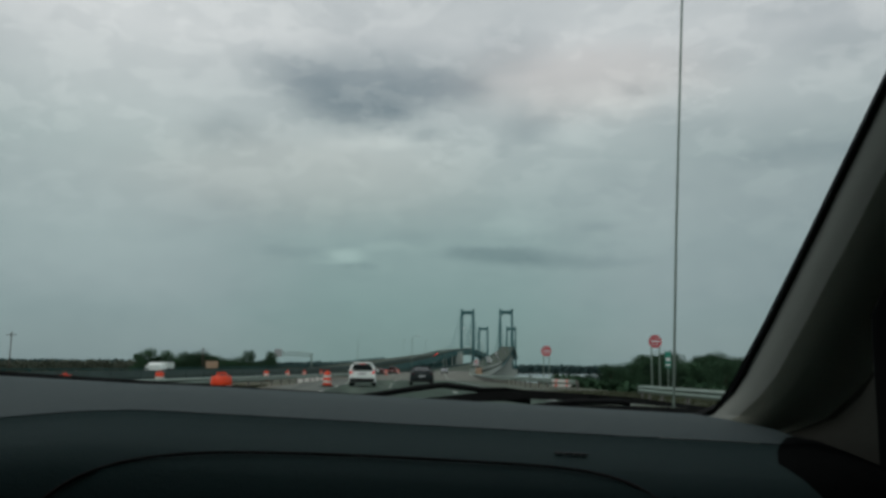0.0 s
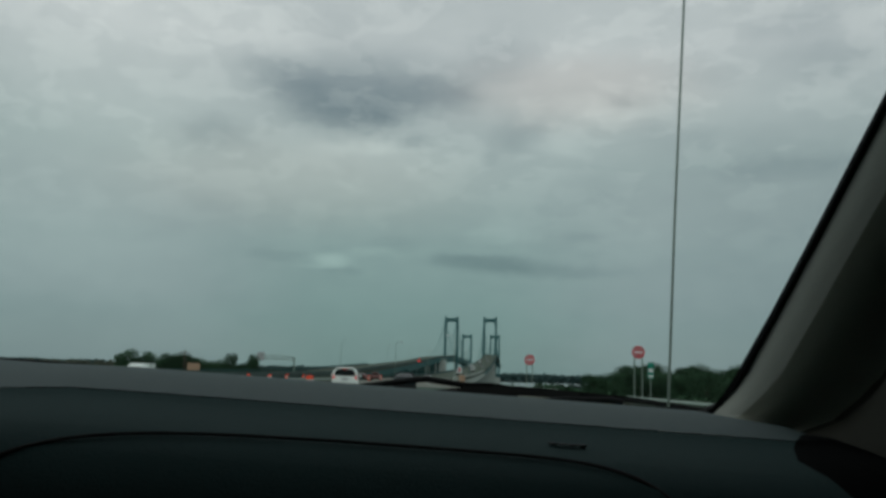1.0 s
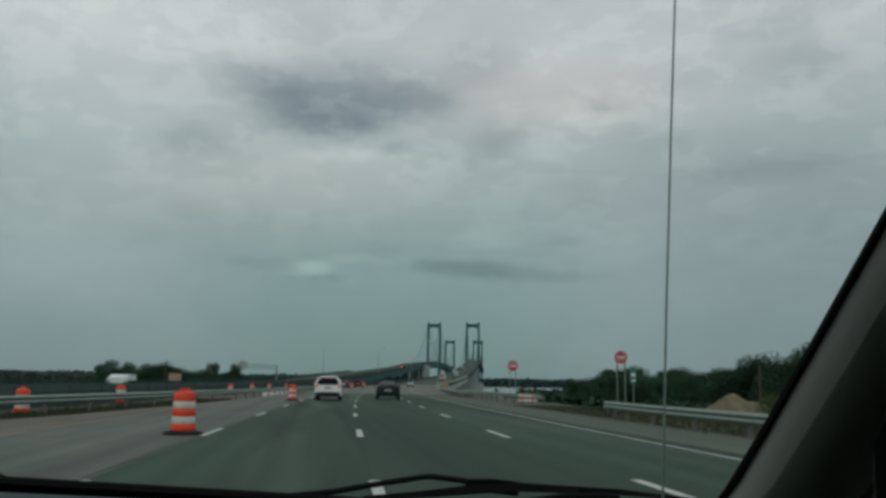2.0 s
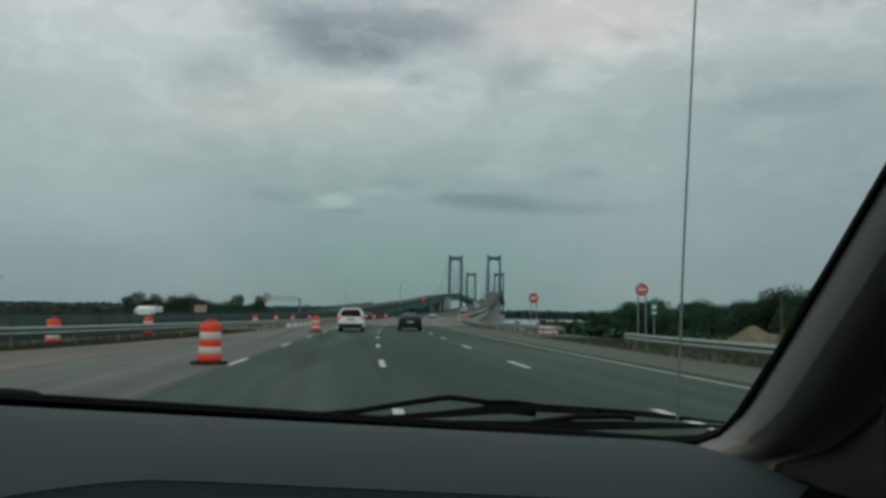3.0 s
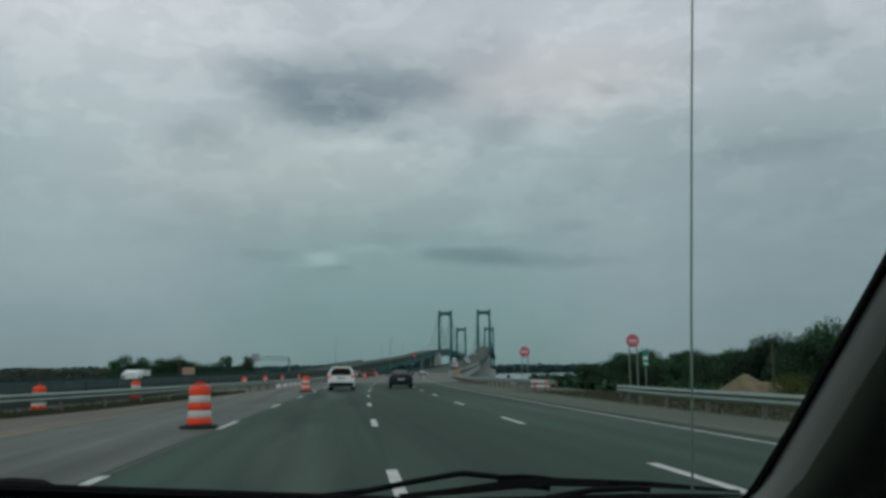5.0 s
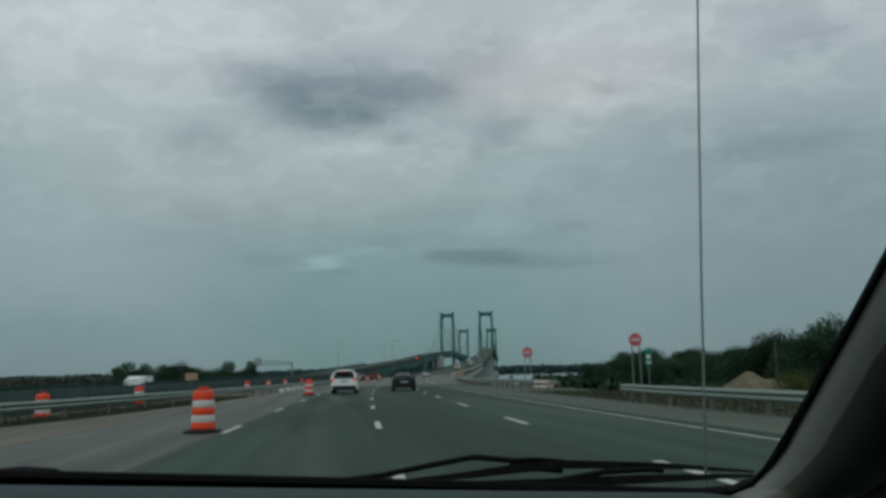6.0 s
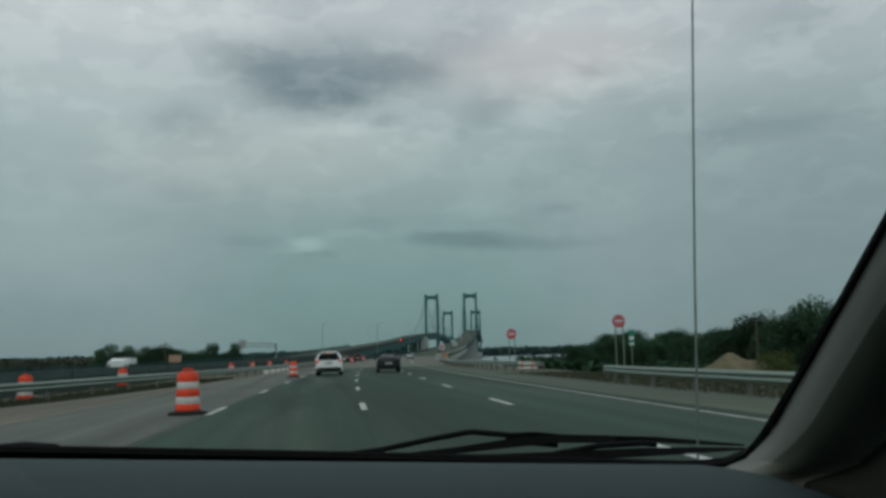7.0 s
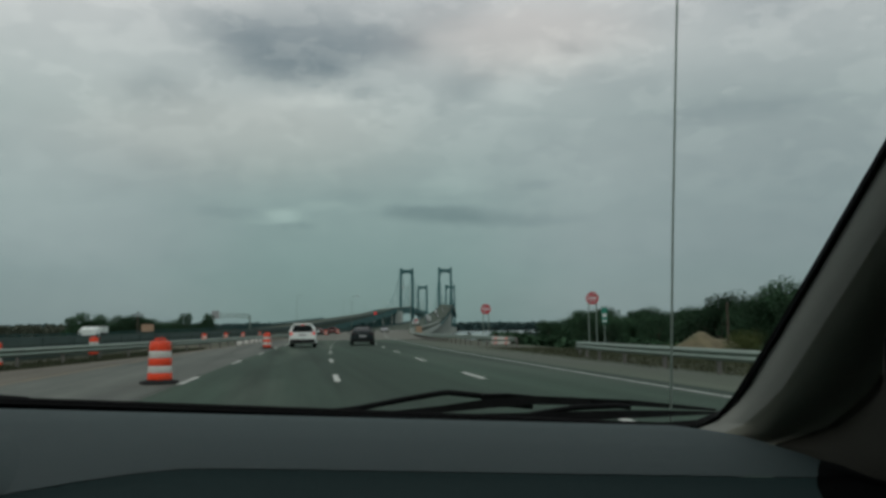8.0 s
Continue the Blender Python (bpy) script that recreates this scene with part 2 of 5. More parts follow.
    if bump:
        n = t.nodes.new("ShaderNodeBump")
        n.inputs["Strength"].default_value, n.inputs["Distance"].default_value = bump, 0.01
        t.links.new(small, n.inputs["Height"])
        t.links.new(n.outputs[0], b.inputs["Normal"])
    if emit:
        b.inputs["Emission Color"].default_value, b.inputs["Emission Strength"].default_value = (*emit[0], 1), emit[1]
    return m


def leaf_material(name, color, second):
    m = bpy.data.materials.new(name)
    m.use_nodes = True
    t = m.node_tree
    b = t.nodes["Principled BSDF"]
    geo, info = t.nodes.new("ShaderNodeNewGeometry"), t.nodes.new("ShaderNodeObjectInfo")
    a = t.nodes.new("ShaderNodeMix")
    a.data_type = "RGBA"
    a.inputs["A"].default_value, a.inputs["B"].default_value = (*color, 1), (*second, 1)
    t.links.new(geo.outputs["Random Per Island"], a.inputs["Factor"])
    h = t.nodes.new("ShaderNodeHueSaturation")
    n = t.nodes.new("ShaderNodeMapRange")
    n.inputs["To Min"].default_value, n.inputs["To Max"].default_value = 0.6, 1.6
    t.links.new(info.outputs["Random"], n.inputs["Value"])
    t.links.new(n.outputs[0], h.inputs["Value"])
    t.links.new(a.outputs["Result"], h.inputs["Color"])
    t.links.new(h.outputs[0], b.inputs["Base Color"])
    b.inputs["Roughness"].default_value = 0.9
    b.inputs["Specular IOR Level"].default_value = 0.1
    return m


def glass_material(name, tint, gloss):
    """Thin glass: lets the view through, mirrors a little more at a glance."""
    m = bpy.data.materials.new(name)
    m.use_nodes = True
    t = m.node_tree
    t.nodes.clear()
    clear, shine, f = t.nodes.new("ShaderNodeBsdfTransparent"), t.nodes.new("ShaderNodeBsdfGlossy"), t.nodes.new("ShaderNodeMixShader")
    clear.inputs[0].default_value = (*tint, 1)
    shine.inputs["Roughness"].default_value = 0.02
    f.inputs[0].default_value = gloss
    o = t.nodes.new("ShaderNodeOutputMaterial")
    t.links.new(clear.outputs[0], f.inputs[1])
    t.links.new(shine.outputs[0], f.inputs[2])
    t.links.new(f.outputs[0], o.inputs[0])
    return m


ASPHALT = material("asphalt", (0.0320, 0.0590, 0.0410), 0.85, vary=0.30, scale=0.35, fine=60, bump=0.3, stain=(0.0740, 0.1050, 0.0820), stain_amount=0.55, stain_scale=0.30, stretch=(1, 0.07, 1), tracks=0.5, spec=0.2)
WORN_ASPHALT = material("pale_worn_asphalt", (0.0350, 0.0610, 0.0435), 0.85, vary=0.45, scale=0.6, fine=60, bump=0.3, stain=(0.1150, 0.1480, 0.1150), stain_amount=0.7, stain_scale=0.4, stretch=(1, 0.08, 1), tracks=0.7, spec=0.2)
CONCRETE_ROAD = material("worn_concrete_road", (0.108, 0.122, 0.102), 0.85, vary=0.25, scale=0.4, fine=50, bump=0.3, stain=(0.0468, 0.0600, 0.0484), stain_amount=0.85, stain_scale=0.3, stretch=(1, 0.16, 1), tracks=0.7)
LEFT_SHOULDER = material("brownish_worn_concrete", (0.128, 0.118, 0.088), 0.88, vary=0.3, scale=0.4, fine=50, bump=0.3, stain=(0.0608, 0.0640, 0.0475), stain_amount=0.8, stain_scale=0.3, stretch=(1, 0.16, 1), tracks=0.6)
SHOULDER = material("shoulder_concrete", (0.0711, 0.0910, 0.0614), 0.9, vary=0.15, scale=0.5, fine=50, bump=0.3, stain=(0.0630, 0.0720, 0.0577), stain_amount=0.6, stain_scale=0.3, stretch=(1, 0.2, 1), tracks=0.3)
FAR_DECK = material("dark_worn_deck_asphalt", (0.085, 0.105, 0.086), 0.95, vary=0.2, scale=0.05, fine=2, bump=0, spec=0.03)
BRIDGE_ROAD = material("bridge_deck_concrete", (0.118, 0.124, 0.098), 0.85, vary=0.12, scale=0.3, fine=50, bump=0.3, stain=(0.135, 0.135, 0.108), stain_amount=0.5, stain_scale=0.2, stretch=(1, 0.2, 1))
WHITE_LINE = material("white_road_paint", (0.50, 0.53, 0.48), 0.7, vary=0.15, scale=6, fine=60, stain=(0.25, 0.25, 0.24), stain_amount=0.7, stain_scale=2.5)
WORN_LINE = material("worn_white_road_paint", (0.33, 0.36, 0.33), 0.75, vary=0.2, scale=5, fine=60, stain=(0.16, 0.17, 0.16), stain_amount=0.8, stain_scale=2.0)
YELLOW_LINE = material("faded_yellow_paint", (0.20, 0.155, 0.090), 0.8, vary=0.3, scale=3, fine=60, stain=(0.11, 0.11, 0.088), stain_amount=1.0, stain_scale=0.5)
GRASS_SOIL = material("grassy_ground", (0.058, 0.066, 0.040), 0.95, vary=0.2, scale=0.25, fine=4, bump=0.3, stain=(0.13, 0.11, 0.065), stain_amount=0.5, stain_scale=0.06)
SAND = material("bare_sandy_soil", (0.15, 0.13, 0.075), 0.95, vary=0.35, scale=0.8, fine=12, bump=0.5, stain=(0.05, 0.065, 0.028), stain_amount=0.9, stain_scale=0.35)
GALVANISED = material("galvanised_steel", (0.2280, 0.2950, 0.2517), 0.5, 0.65, vary=0.15, scale=2, fine=20, bump=0.08, stain=(0.2090, 0.2200, 0.1995), stain_amount=0.4, stain_scale=1.0)
POST_STEEL = material("weathered_post_steel", (0.17, 0.165, 0.15), 0.7, 0.3, vary=0.25, scale=4, fine=25)
CONCRETE_KERB = material("worn_gutter_concrete", (0.1472, 0.1550, 0.1283), 0.9, vary=0.3, scale=0.8, fine=25, bump=0.3, stain=(0.0855, 0.0900, 0.0712), stain_amount=0.7, stain_scale=0.5)
CONCRETE = material("pale_concrete", (0.27, 0.27, 0.245), 0.9, vary=0.14, scale=0.6, fine=20, bump=0.3, stain=(0.2, 0.2, 0.18), stain_amount=0.5, stain_scale=0.35)
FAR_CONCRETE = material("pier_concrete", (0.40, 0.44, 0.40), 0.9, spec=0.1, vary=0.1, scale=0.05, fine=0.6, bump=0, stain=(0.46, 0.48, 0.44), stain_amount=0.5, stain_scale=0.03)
# bridge green with distance haze painted into it
GREEN_STEEL = material("hazed_green_bridge_paint", (0.040, 0.120, 0.115), 0.7, 0.0, spec=0.12, vary=0.12, scale=0.1, fine=2, bump=0)
DARK_GREEN = material("dark_green_rail_paint", (0.026, 0.074, 0.070), 0.7, 0.0, spec=0.12, vary=0.2, scale=0.6, fine=10, bump=0.1)
# rail green darkened: shade below the rails is put into the colour
SHADED_GREEN = material("shaded_green_paint", (0.056, 0.086, 0.080), 0.85, 0.0, spec=0.08, vary=0.2, scale=0.6, fine=10, bump=0.1)
# railing green raised to include the haze before it
RAIL_GREEN = material("hazed_green_rail_paint", (0.085, 0.125, 0.116), 0.8, 0.0, spec=0.15, vary=0.2, scale=0.6, fine=10, bump=0.1)
# tower green, lighter and bluer to imitate haze
TOWER_STEEL = material("hazed_tower_paint", (0.046, 0.132, 0.134), 0.7, 0.0, spec=0.15, vary=0.1, scale=0.05, fine=1, bump=0)
ORANGE = material("orange_drum_plastic", (0.86, 0.062, 0.012), 0.45, vary=0.12, scale=4, fine=30, bump=0.06, stain=(0.45, 0.08, 0.03), stain_amount=0.35, stain_scale=3, per_object=0.12)
STRIPE = material("white_reflective_band", (0.66, 0.65, 0.60), 0.5, vary=0.12, scale=5, fine=40, bump=0.05, stain=(0.4, 0.38, 0.34), stain_amount=0.5, stain_scale=5)
RUBBER = material("black_rubber", (0.016, 0.017, 0.017), 0.85, spec=0.2, vary=0.3, scale=6, fine=50, bump=0.2)
SIGN_RED = material("red_sign_sheet", (0.50, 0.030, 0.045), 0.45, vary=0.08, scale=3, fine=30, bump=0)
SIGN_WHITE = material("white_sign_sheet", (0.72, 0.72, 0.72), 0.45, vary=0.06, scale=3, fine=30, bump=0)
SIGN_BLUE = material("blue_sign_sheet", (0.012, 0.11, 0.48), 0.4, vary=0.08, scale=1.5, fine=30, bump=0)
SIGN_GREEN = material("green_sign_sheet", (0.01, 0.22, 0.15), 0.4, vary=0.08, scale=3, fine=30, bump=0)
SIGN_BACK = material("bare_aluminium", (0.45, 0.46, 0.46), 0.45, 0.7, vary=0.1, scale=3, fine=30, bump=0.05)
TAN_BOARD = material("tan_plywood", (0.40, 0.27, 0.18), 0.8, vary=0.2, scale=1.5, fine=12, bump=0.1)
YELLOW_SIGN = material("amber_work_sign", (0.40, 0.20, 0.06), 0.5, vary=0.1, scale=2, fine=20, bump=0)
BARK = material("bark", (0.075, 0.060, 0.045), 0.95, vary=0.3, scale=4, fine=20, bump=0.6)
LEAVES = leaf_material("leaves", (0.028, 0.062, 0.034), (0.037, 0.075, 0.040))
# leaf green with the river's haze mixed into the colour
RIVER_LEAVES = leaf_material("hazed_riverside_leaves", (0.044, 0.080, 0.066), (0.058, 0.096, 0.078))
# far shore leaves made paler and bluer in place of haze
FAR_LEAVES = leaf_material("hazed_far_leaves", (0.055, 0.100, 0.098), (0.066, 0.112, 0.108))
# olive-brown of the brush, lifted to suggest distance haze
DRY_LEAVES = leaf_material("hazed_brush_leaves", (0.060, 0.072, 0.054), (0.070, 0.080, 0.060))
OLIVE_LEAVES = leaf_material("shrub_leaves", (0.050, 0.068, 0.022), (0.066, 0.080, 0.030))
BLADES = leaf_material("grass_blades", (0.048, 0.056, 0.034), (0.060, 0.068, 0.042))
WATER = material("river_water", (0.20, 0.23, 0.23), 0.18, vary=0.1, scale=0.02, fine=0.3, bump=0.4)
DASH = material("dark_grey_dashboard_plastic", (0.0120, 0.0260, 0.0255), 0.62, spec=0.41, spec_tint=(0.52, 0.90, 0.93), vary=0.10, scale=5, fine=900, bump=0.22, stain=(0.0216, 0.0330, 0.0333), stain_amount=0.3, stain_scale=3)
DASH_LOW = material("charcoal_dashboard_panel", (0.0150, 0.0370, 0.0360), 0.9, spec=0.3, spec_tint=(0.6, 0.95, 0.95), vary=0.10, scale=5, fine=900, bump=0.22)
SEAM = material("panel_gap", (0.006, 0.006, 0.006), 0.8, vary=0.1, scale=9, fine=90, bump=0)
TRIM = material("grey_pillar_trim", (0.29, 0.305, 0.27), 0.85, vary=0.06, scale=4, fine=700, bump=0.2)
TRIM_PANEL = material("olive_grey_pillar_panel", (0.285, 0.295, 0.240), 0.9, vary=0.08, scale=4, fine=700, bump=0.2, spec=0.3)
HEADLINER = material("grey_headliner", (0.15, 0.15, 0.14), 0.95, vary=0.08, scale=8, fine=400, bump=0.2)
# pillar trim's olive, darkened to match the dim light in the corner
CORNER_TRIM = material("dimmed_olive_corner_trim", (0.034, 0.034, 0.027), 0.9, vary=0.08, scale=4, fine=700, bump=0.2, spec=0.2)
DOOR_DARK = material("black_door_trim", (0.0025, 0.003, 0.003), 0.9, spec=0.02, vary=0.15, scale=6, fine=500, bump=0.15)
SEAL = material("black_window_seal", (0.003, 0.0035, 0.0035), 0.85, spec=0.15, vary=0.2, scale=10, fine=200, bump=0.1)
BLADE = material("black_wiper_paint", (0.004, 0.005, 0.005), 0.8, spec=0.2, vary=0.2, scale=20, fine=200, bump=0.1)
LABEL_GREY = material("moulded_label", (0.003, 0.004, 0.004), 0.8, vary=0.1, scale=20, fine=200, bump=0)
CAR_PAINT = material("own_car_paint", (0.055, 0.065, 0.075), 0.25, 0.2, vary=0.05, scale=1, fine=300, bump=0)
WHITE_PAINT = material("white_car_paint", (0.78, 0.84, 0.80), 0.25, vary=0.04, scale=1, fine=200, bump=0)
DARK_PAINT = material("charcoal_car_paint", (0.003, 0.012, 0.013), 0.5, 0.0, spec=0.3, vary=0.05, scale=1, fine=200, bump=0)
RED_PAINT = material("red_truck_paint", (0.20, 0.055, 0.048), 0.35, vary=0.06, scale=1, fine=200, bump=0)
SILVER_PAINT = material("silver_car_paint", (0.36, 0.38, 0.39), 0.3, 0.4, vary=0.05, scale=1, fine=200, bump=0)
CAR_GLASS = material("dark_tinted_glass", (0.006, 0.010, 0.011), 0.08, spec=0.35, vary=0.05, scale=1, fine=50, bump=0)
TAIL = material("red_tail_lens", (0.05, 0.007, 0.009), 0.2, vary=0.05, scale=5, fine=50, bump=0)
TAIL_LIT = material("lit_tail_lens", (0.45, 0.02, 0.015), 0.2, vary=0.05, scale=5, fine=50, bump=0, emit=((1.0, 0.10, 0.08), 0.35))
CHROME = material("chrome", (0.6, 0.6, 0.6), 0.15, 1.0, vary=0.03, scale=5, fine=50, bump=0)
SIGNAL_RED = material("lit_red_signal", (0.4, 0.02, 0.02), 0.3, vary=0.05, scale=5, fine=50, bump=0, emit=((1.0, 0.05, 0.06), 1.0))
LENS = material("lamp_lens", (0.55, 0.56, 0.55), 0.25, vary=0.05, scale=5, fine=50, bump=0)
WINDSCREEN = glass_material("windscreen_glass", (0.97, 0.985, 0.98), 0.012)


# ---------------------------------------------------------------- building helpers
def mesh_of(name, bm, mat, smooth=True):
    bmesh.ops.recalc_face_normals(bm, faces=bm.faces)
    me = bpy.data.meshes.new(name)
    bm.to_mesh(me)
    bm.free()
    me.materials.append(mat)
    if smooth:
        for p in me.polygons:
            p.use_smooth = True
        me.set_sharp_from_angle(angle=radians(38))
    return me


def part(name, bm, mat, parent=None, label="", at=None):
    ob = new(name, mesh_of(name, bm, mat))
    if parent:
        ob.parent = parent
    if at:
        ob.matrix_basis = at
    if label:
        ob["label"] = label
    return ob


def shared(name, me, parent, m):
    ob = new(name, me)
    ob.parent = parent
    ob.matrix_basis = m
    return ob


def thing(name, label, category, group="", kind="", m=None):
    ob = tagged(new(name), label, category, group, kind)
    if m:
        ob.matrix_basis = m
    return ob


def box(bm, lo, hi, bevel=0.0, m=None):
    """A block between two corners, with rounded edges if asked, into bm."""
    made = bmesh.ops.create_cube(bm, size=1.0)["verts"]
    for v in made:
        v.co = Vector([l + (c + 0.5) * (h - l) for c, l, h in zip(v.co, lo, hi)])
    if bevel:
        edges = list({e for v in made for e in v.link_edges})
        got = bmesh.ops.bevel(bm, geom=edges, offset=bevel, segments=2, affect="EDGES")
        made = got["verts"]
    if m:
        bmesh.ops.transform(bm, matrix=m, verts=made)
    return bm


def block(lo, hi, bevel=0.0, m=None):
    return box(bmesh.new(), lo, hi, bevel, m)


def lathe(bm, rings, seg=20, cap=True):
    """A turned body: rings of (radius, height)."""
    rows = [[bm.verts.new((r * math.cos(2 * math.pi * i / seg), r * math.sin(2 * math.pi * i / seg), z)) for i in range(seg)] for r, z in rings]
    for a, b in zip(rows, rows[1:]):
        for i in range(seg):
            bm.faces.new((a[i], a[(i + 1) % seg], b[(i + 1) % seg], b[i]))
    if cap:
        bm.faces.new(rows[0][::-1])
        bm.faces.new(rows[-1])
    return bm


def sweep(bm, points, profile, closed=True, up=(0, 0, 1), scales=None):
    """A profile of (side, up) carried along points."""
    pts = [Vector(p) for p in points]
    rows = []
    for i, p in enumerate(pts):
        d = (pts[min(i + 1, len(pts) - 1)] - pts[max(i - 1, 0)]).normalized()
        side = d.cross(Vector(up)).normalized()
        top = side.cross(d)
        k = scales[i] if scales else 1.0
        rows.append([bm.verts.new(p + side * a * k + top * b * k) for a, b in profile])
    n = len(profile)
    for a, b in zip(rows, rows[1:]):
        for i in range(n if closed else n - 1):
            bm.faces.new((a[i], a[(i + 1) % n], b[(i + 1) % n], b[i]))
    if closed:
        bm.faces.new(rows[0][::-1])
        bm.faces.new(rows[-1])
    return bm


def ring(r, n=8):
    return [(r * math.cos(2 * math.pi * i / n), r * math.sin(2 * math.pi * i / n)) for i in range(n)]


def tube(points, r, n=8, scales=None, up=(0, 0, 1)):
    return sweep(bmesh.new(), points, ring(r, n), True, up, scales)


def words(name, text, size, mat, parent, m, align="CENTER"):
    """Lettering in the built-in font as a thin mesh."""
    cu = bpy.data.curves.new(name, "FONT")
    cu.body, cu.size, cu.align_x, cu.align_y, cu.extrude = text, size, align, "CENTER", 0.004
    tmp = bpy.data.objects.new(name, cu)
    me = bpy.data.meshes.new_from_object(tmp)
    bpy.data.objects.remove(tmp)
    me.materials.clear()
    me.materials.append(mat)
    ob = new(name, me)
    ob.parent = parent
    ob.matrix_basis = m
    return ob


# ---------------------------------------------------------------- the highway's line
BEND, TURN = 1870.0, radians(11.5)


def line(s):
    """Place and heading (to the right of +y) of the highway's line s metres on."""
    if s <= 0:
        return 0.0, s, 0.0
    a = min(s / BEND, TURN)
    x, y = BEND * (1 - math.cos(a)), BEND * math.sin(a)
    rest = s - a * BEND
    return x + rest * math.sin(a), y + rest * math.cos(a), a


def rise(s):
    return 2.37e-5 * max(0.0, s - 150) ** 2 if s < 1450 else 40.0 + 0.02 * min(s - 1450, 250) - 0.02 * max(0, s - 1800)


def on(s, u, z=0.0):
    """A point s metres along the highway and u metres to the right of its line, z over its surface."""
    x, y, a = line(s)
    return Vector((x + u * math.cos(a), y - u * math.sin(a), rise(s) + z))


LEFT_Z = ((-200, -0.6), (60, -0.25), (150, -0.05), (300, 1.2), (500, 6.5), (800, 15.0), (1100, 25.5), (1480, 37.5), (1800, 40.0), (2300, 36.0))


def on_left(s, u=0.0, z=0.0):
    """The same for the other carriageway, to the left."""
    off = -24.6 - 41.5 * min(1, max(0, (s - 200) / 900.0))
    x, y, a = line(s)
    h = float(np.interp(s, [p[0] for p in LEFT_Z], [p[1] for p in LEFT_Z]))
    k = off + u
    return Vector((x + k * math.cos(a), y - k * math.sin(a), h + z))


def inner_edge(s):
    """How far to the left the pavement reaches: it narrows towards the bridge."""
    return float(np.interp(s, (40, 62, 70, 82, 97, 121, 150, 200), (-13.6, -11.4, -9.7, -8.5, -7.7, -7.3, -7.1, -7.0)))


def on_inner(s, u, z=0.0):
    return on(s, max(u, inner_edge(s)), z)


def on_yellow(s, u, z=0.0):
    return on(s, max(u, inner_edge(s) + 0.75 + u + 7.3), z)


def heading(s):
    return -math.degrees(line(s)[2])


def steps(a, b, d):
    n = max(1, round((b - a) / d))
    return [a + (b - a) * i / n for i in range(n + 1)]


def strip(s0, s1, u0, u1, z, thick=0.0, step=8.0, way=on, z1=None):
    """A ribbon of road from s0 to s1 between u0 and u1; with thickness, a slab."""
    bm = bmesh.new()
    z1 = z if z1 is None else z1
    prof = [(u0, z), (u1, z1)] + ([(u1, z1 - thick), (u0, z - thick)] if thick else [])
    rows = [[bm.verts.new(way(s, u, h)) for u, h in prof] for s in steps(s0, s1, step)]
    n = len(prof)
    for a, b in zip(rows, rows[1:]):
        for i in range(n if thick else n - 1):
            bm.faces.new((a[i], a[(i + 1) % n], b[(i + 1) % n], b[i]))
    if thick:
        bm.faces.new(rows[0][::-1])
        bm.faces.new(rows[-1])
    return bm

# ---------------------------------------------------------------- ground, water, far shore
def smooth(a, b, v):
    t = min(1.0, max(0.0, (v - a) / (b - a)))
    return t * t * (3 - 2 * t)


def land(x, y):
    """Height of the ground."""
    u = x - line(max(-400.0, min(y, 1500.0)))[0]
    bed = -0.14
    z = bed - smooth(13.5, 45, u) * 3.6 - smooth(45, 130, u) * 2.5
    z -= smooth(-14.5, -18, u) * (0.9 + 2.4 * smooth(60, 64, y)) + smooth(-45, -120, u) * 1.0
    z += 0.85 * math.exp(-((u + 19) / 4.0) ** 2) * smooth(66, 56, y) * smooth(-30, 10, y)
    river = smooth(330, 640, y) * (1 - smooth(2600, 3000, y))
    under = smooth(215, 300, y) * math.exp(-(u / 60.0) ** 2) * (1 - river)
    z = z * (1 - river) - 12.0 * river - 5.0 * under
    z += 14.0 * smooth(2700, 3300, y) * (0.6 + 0.4 * noise.noise((x * 0.0012, y * 0.001, 3)))
    if abs(u) > 14:
        z += 0.25 * noise.noise((x * 0.05, y * 0.05, 0)) * smooth(14, 24, abs(u))
    return z


def spread(reach, near, count):
    return [math.copysign(near * (math.exp(abs(k) * math.log(reach / near + 1)) - 1), k) for k in np.linspace(-1, 1, count)]


bm = bmesh.new()
xs, ys = [x - 4 for x in spread(4800, 14, 121)], [y + 40 for y in spread(4800, 22, 121)]
rows = [[bm.verts.new((x, y, land(x, y))) for x in xs] for y in ys]
for a, b in zip(rows, rows[1:]):
    for i in range(len(xs) - 1):
        bm.faces.new((a[i], a[i + 1], b[i + 1], b[i]))
ground = tagged(part("ground", bm, GRASS_SOIL), "grassy verge and riverside land with bare patches", "ground", kind="structure")

bm = bmesh.new()
f = [bm.verts.new(p) for p in ((-4500, 330, -8), (4500, 330, -8), (4500, 3100, -8), (-4500, 3100, -8))]
bm.faces.new(f)
tagged(part("water", bm, WATER), "pale grey river under an overcast sky", "river", kind="structure")

# ---------------------------------------------------------------- carriageway
road = tagged(part("road", strip(-70, 138, 0.64, 7.95, 0.0), ASPHALT), "dark asphalt lanes", "road", kind="structure")
tagged(part("road_worn_lane", strip(-70, 138, -3.05, 0.64, 0.0), WORN_ASPHALT), "worn asphalt lane with pale smears and tyre tracks", "road", kind="structure")
tagged(part("road_left_lane", strip(-70, 138, -7.3, -3.05, 0.0, z1=0.0, step=4, way=on_inner), CONCRETE_ROAD), "pale worn concrete lane closed off by drums", "road", kind="structure")
tagged(part("shoulder_left", strip(-70, 100, -13.6, -7.3, 0.0, z1=0.0, step=4, way=on_inner), LEFT_SHOULDER), "brownish worn concrete shoulder inside the yellow line", "road shoulder", kind="structure")
part("gutter", strip(10, 66, -13.5, -12.0, 0.005, z1=0.005), CONCRETE_KERB, road, "pale concrete gutter")
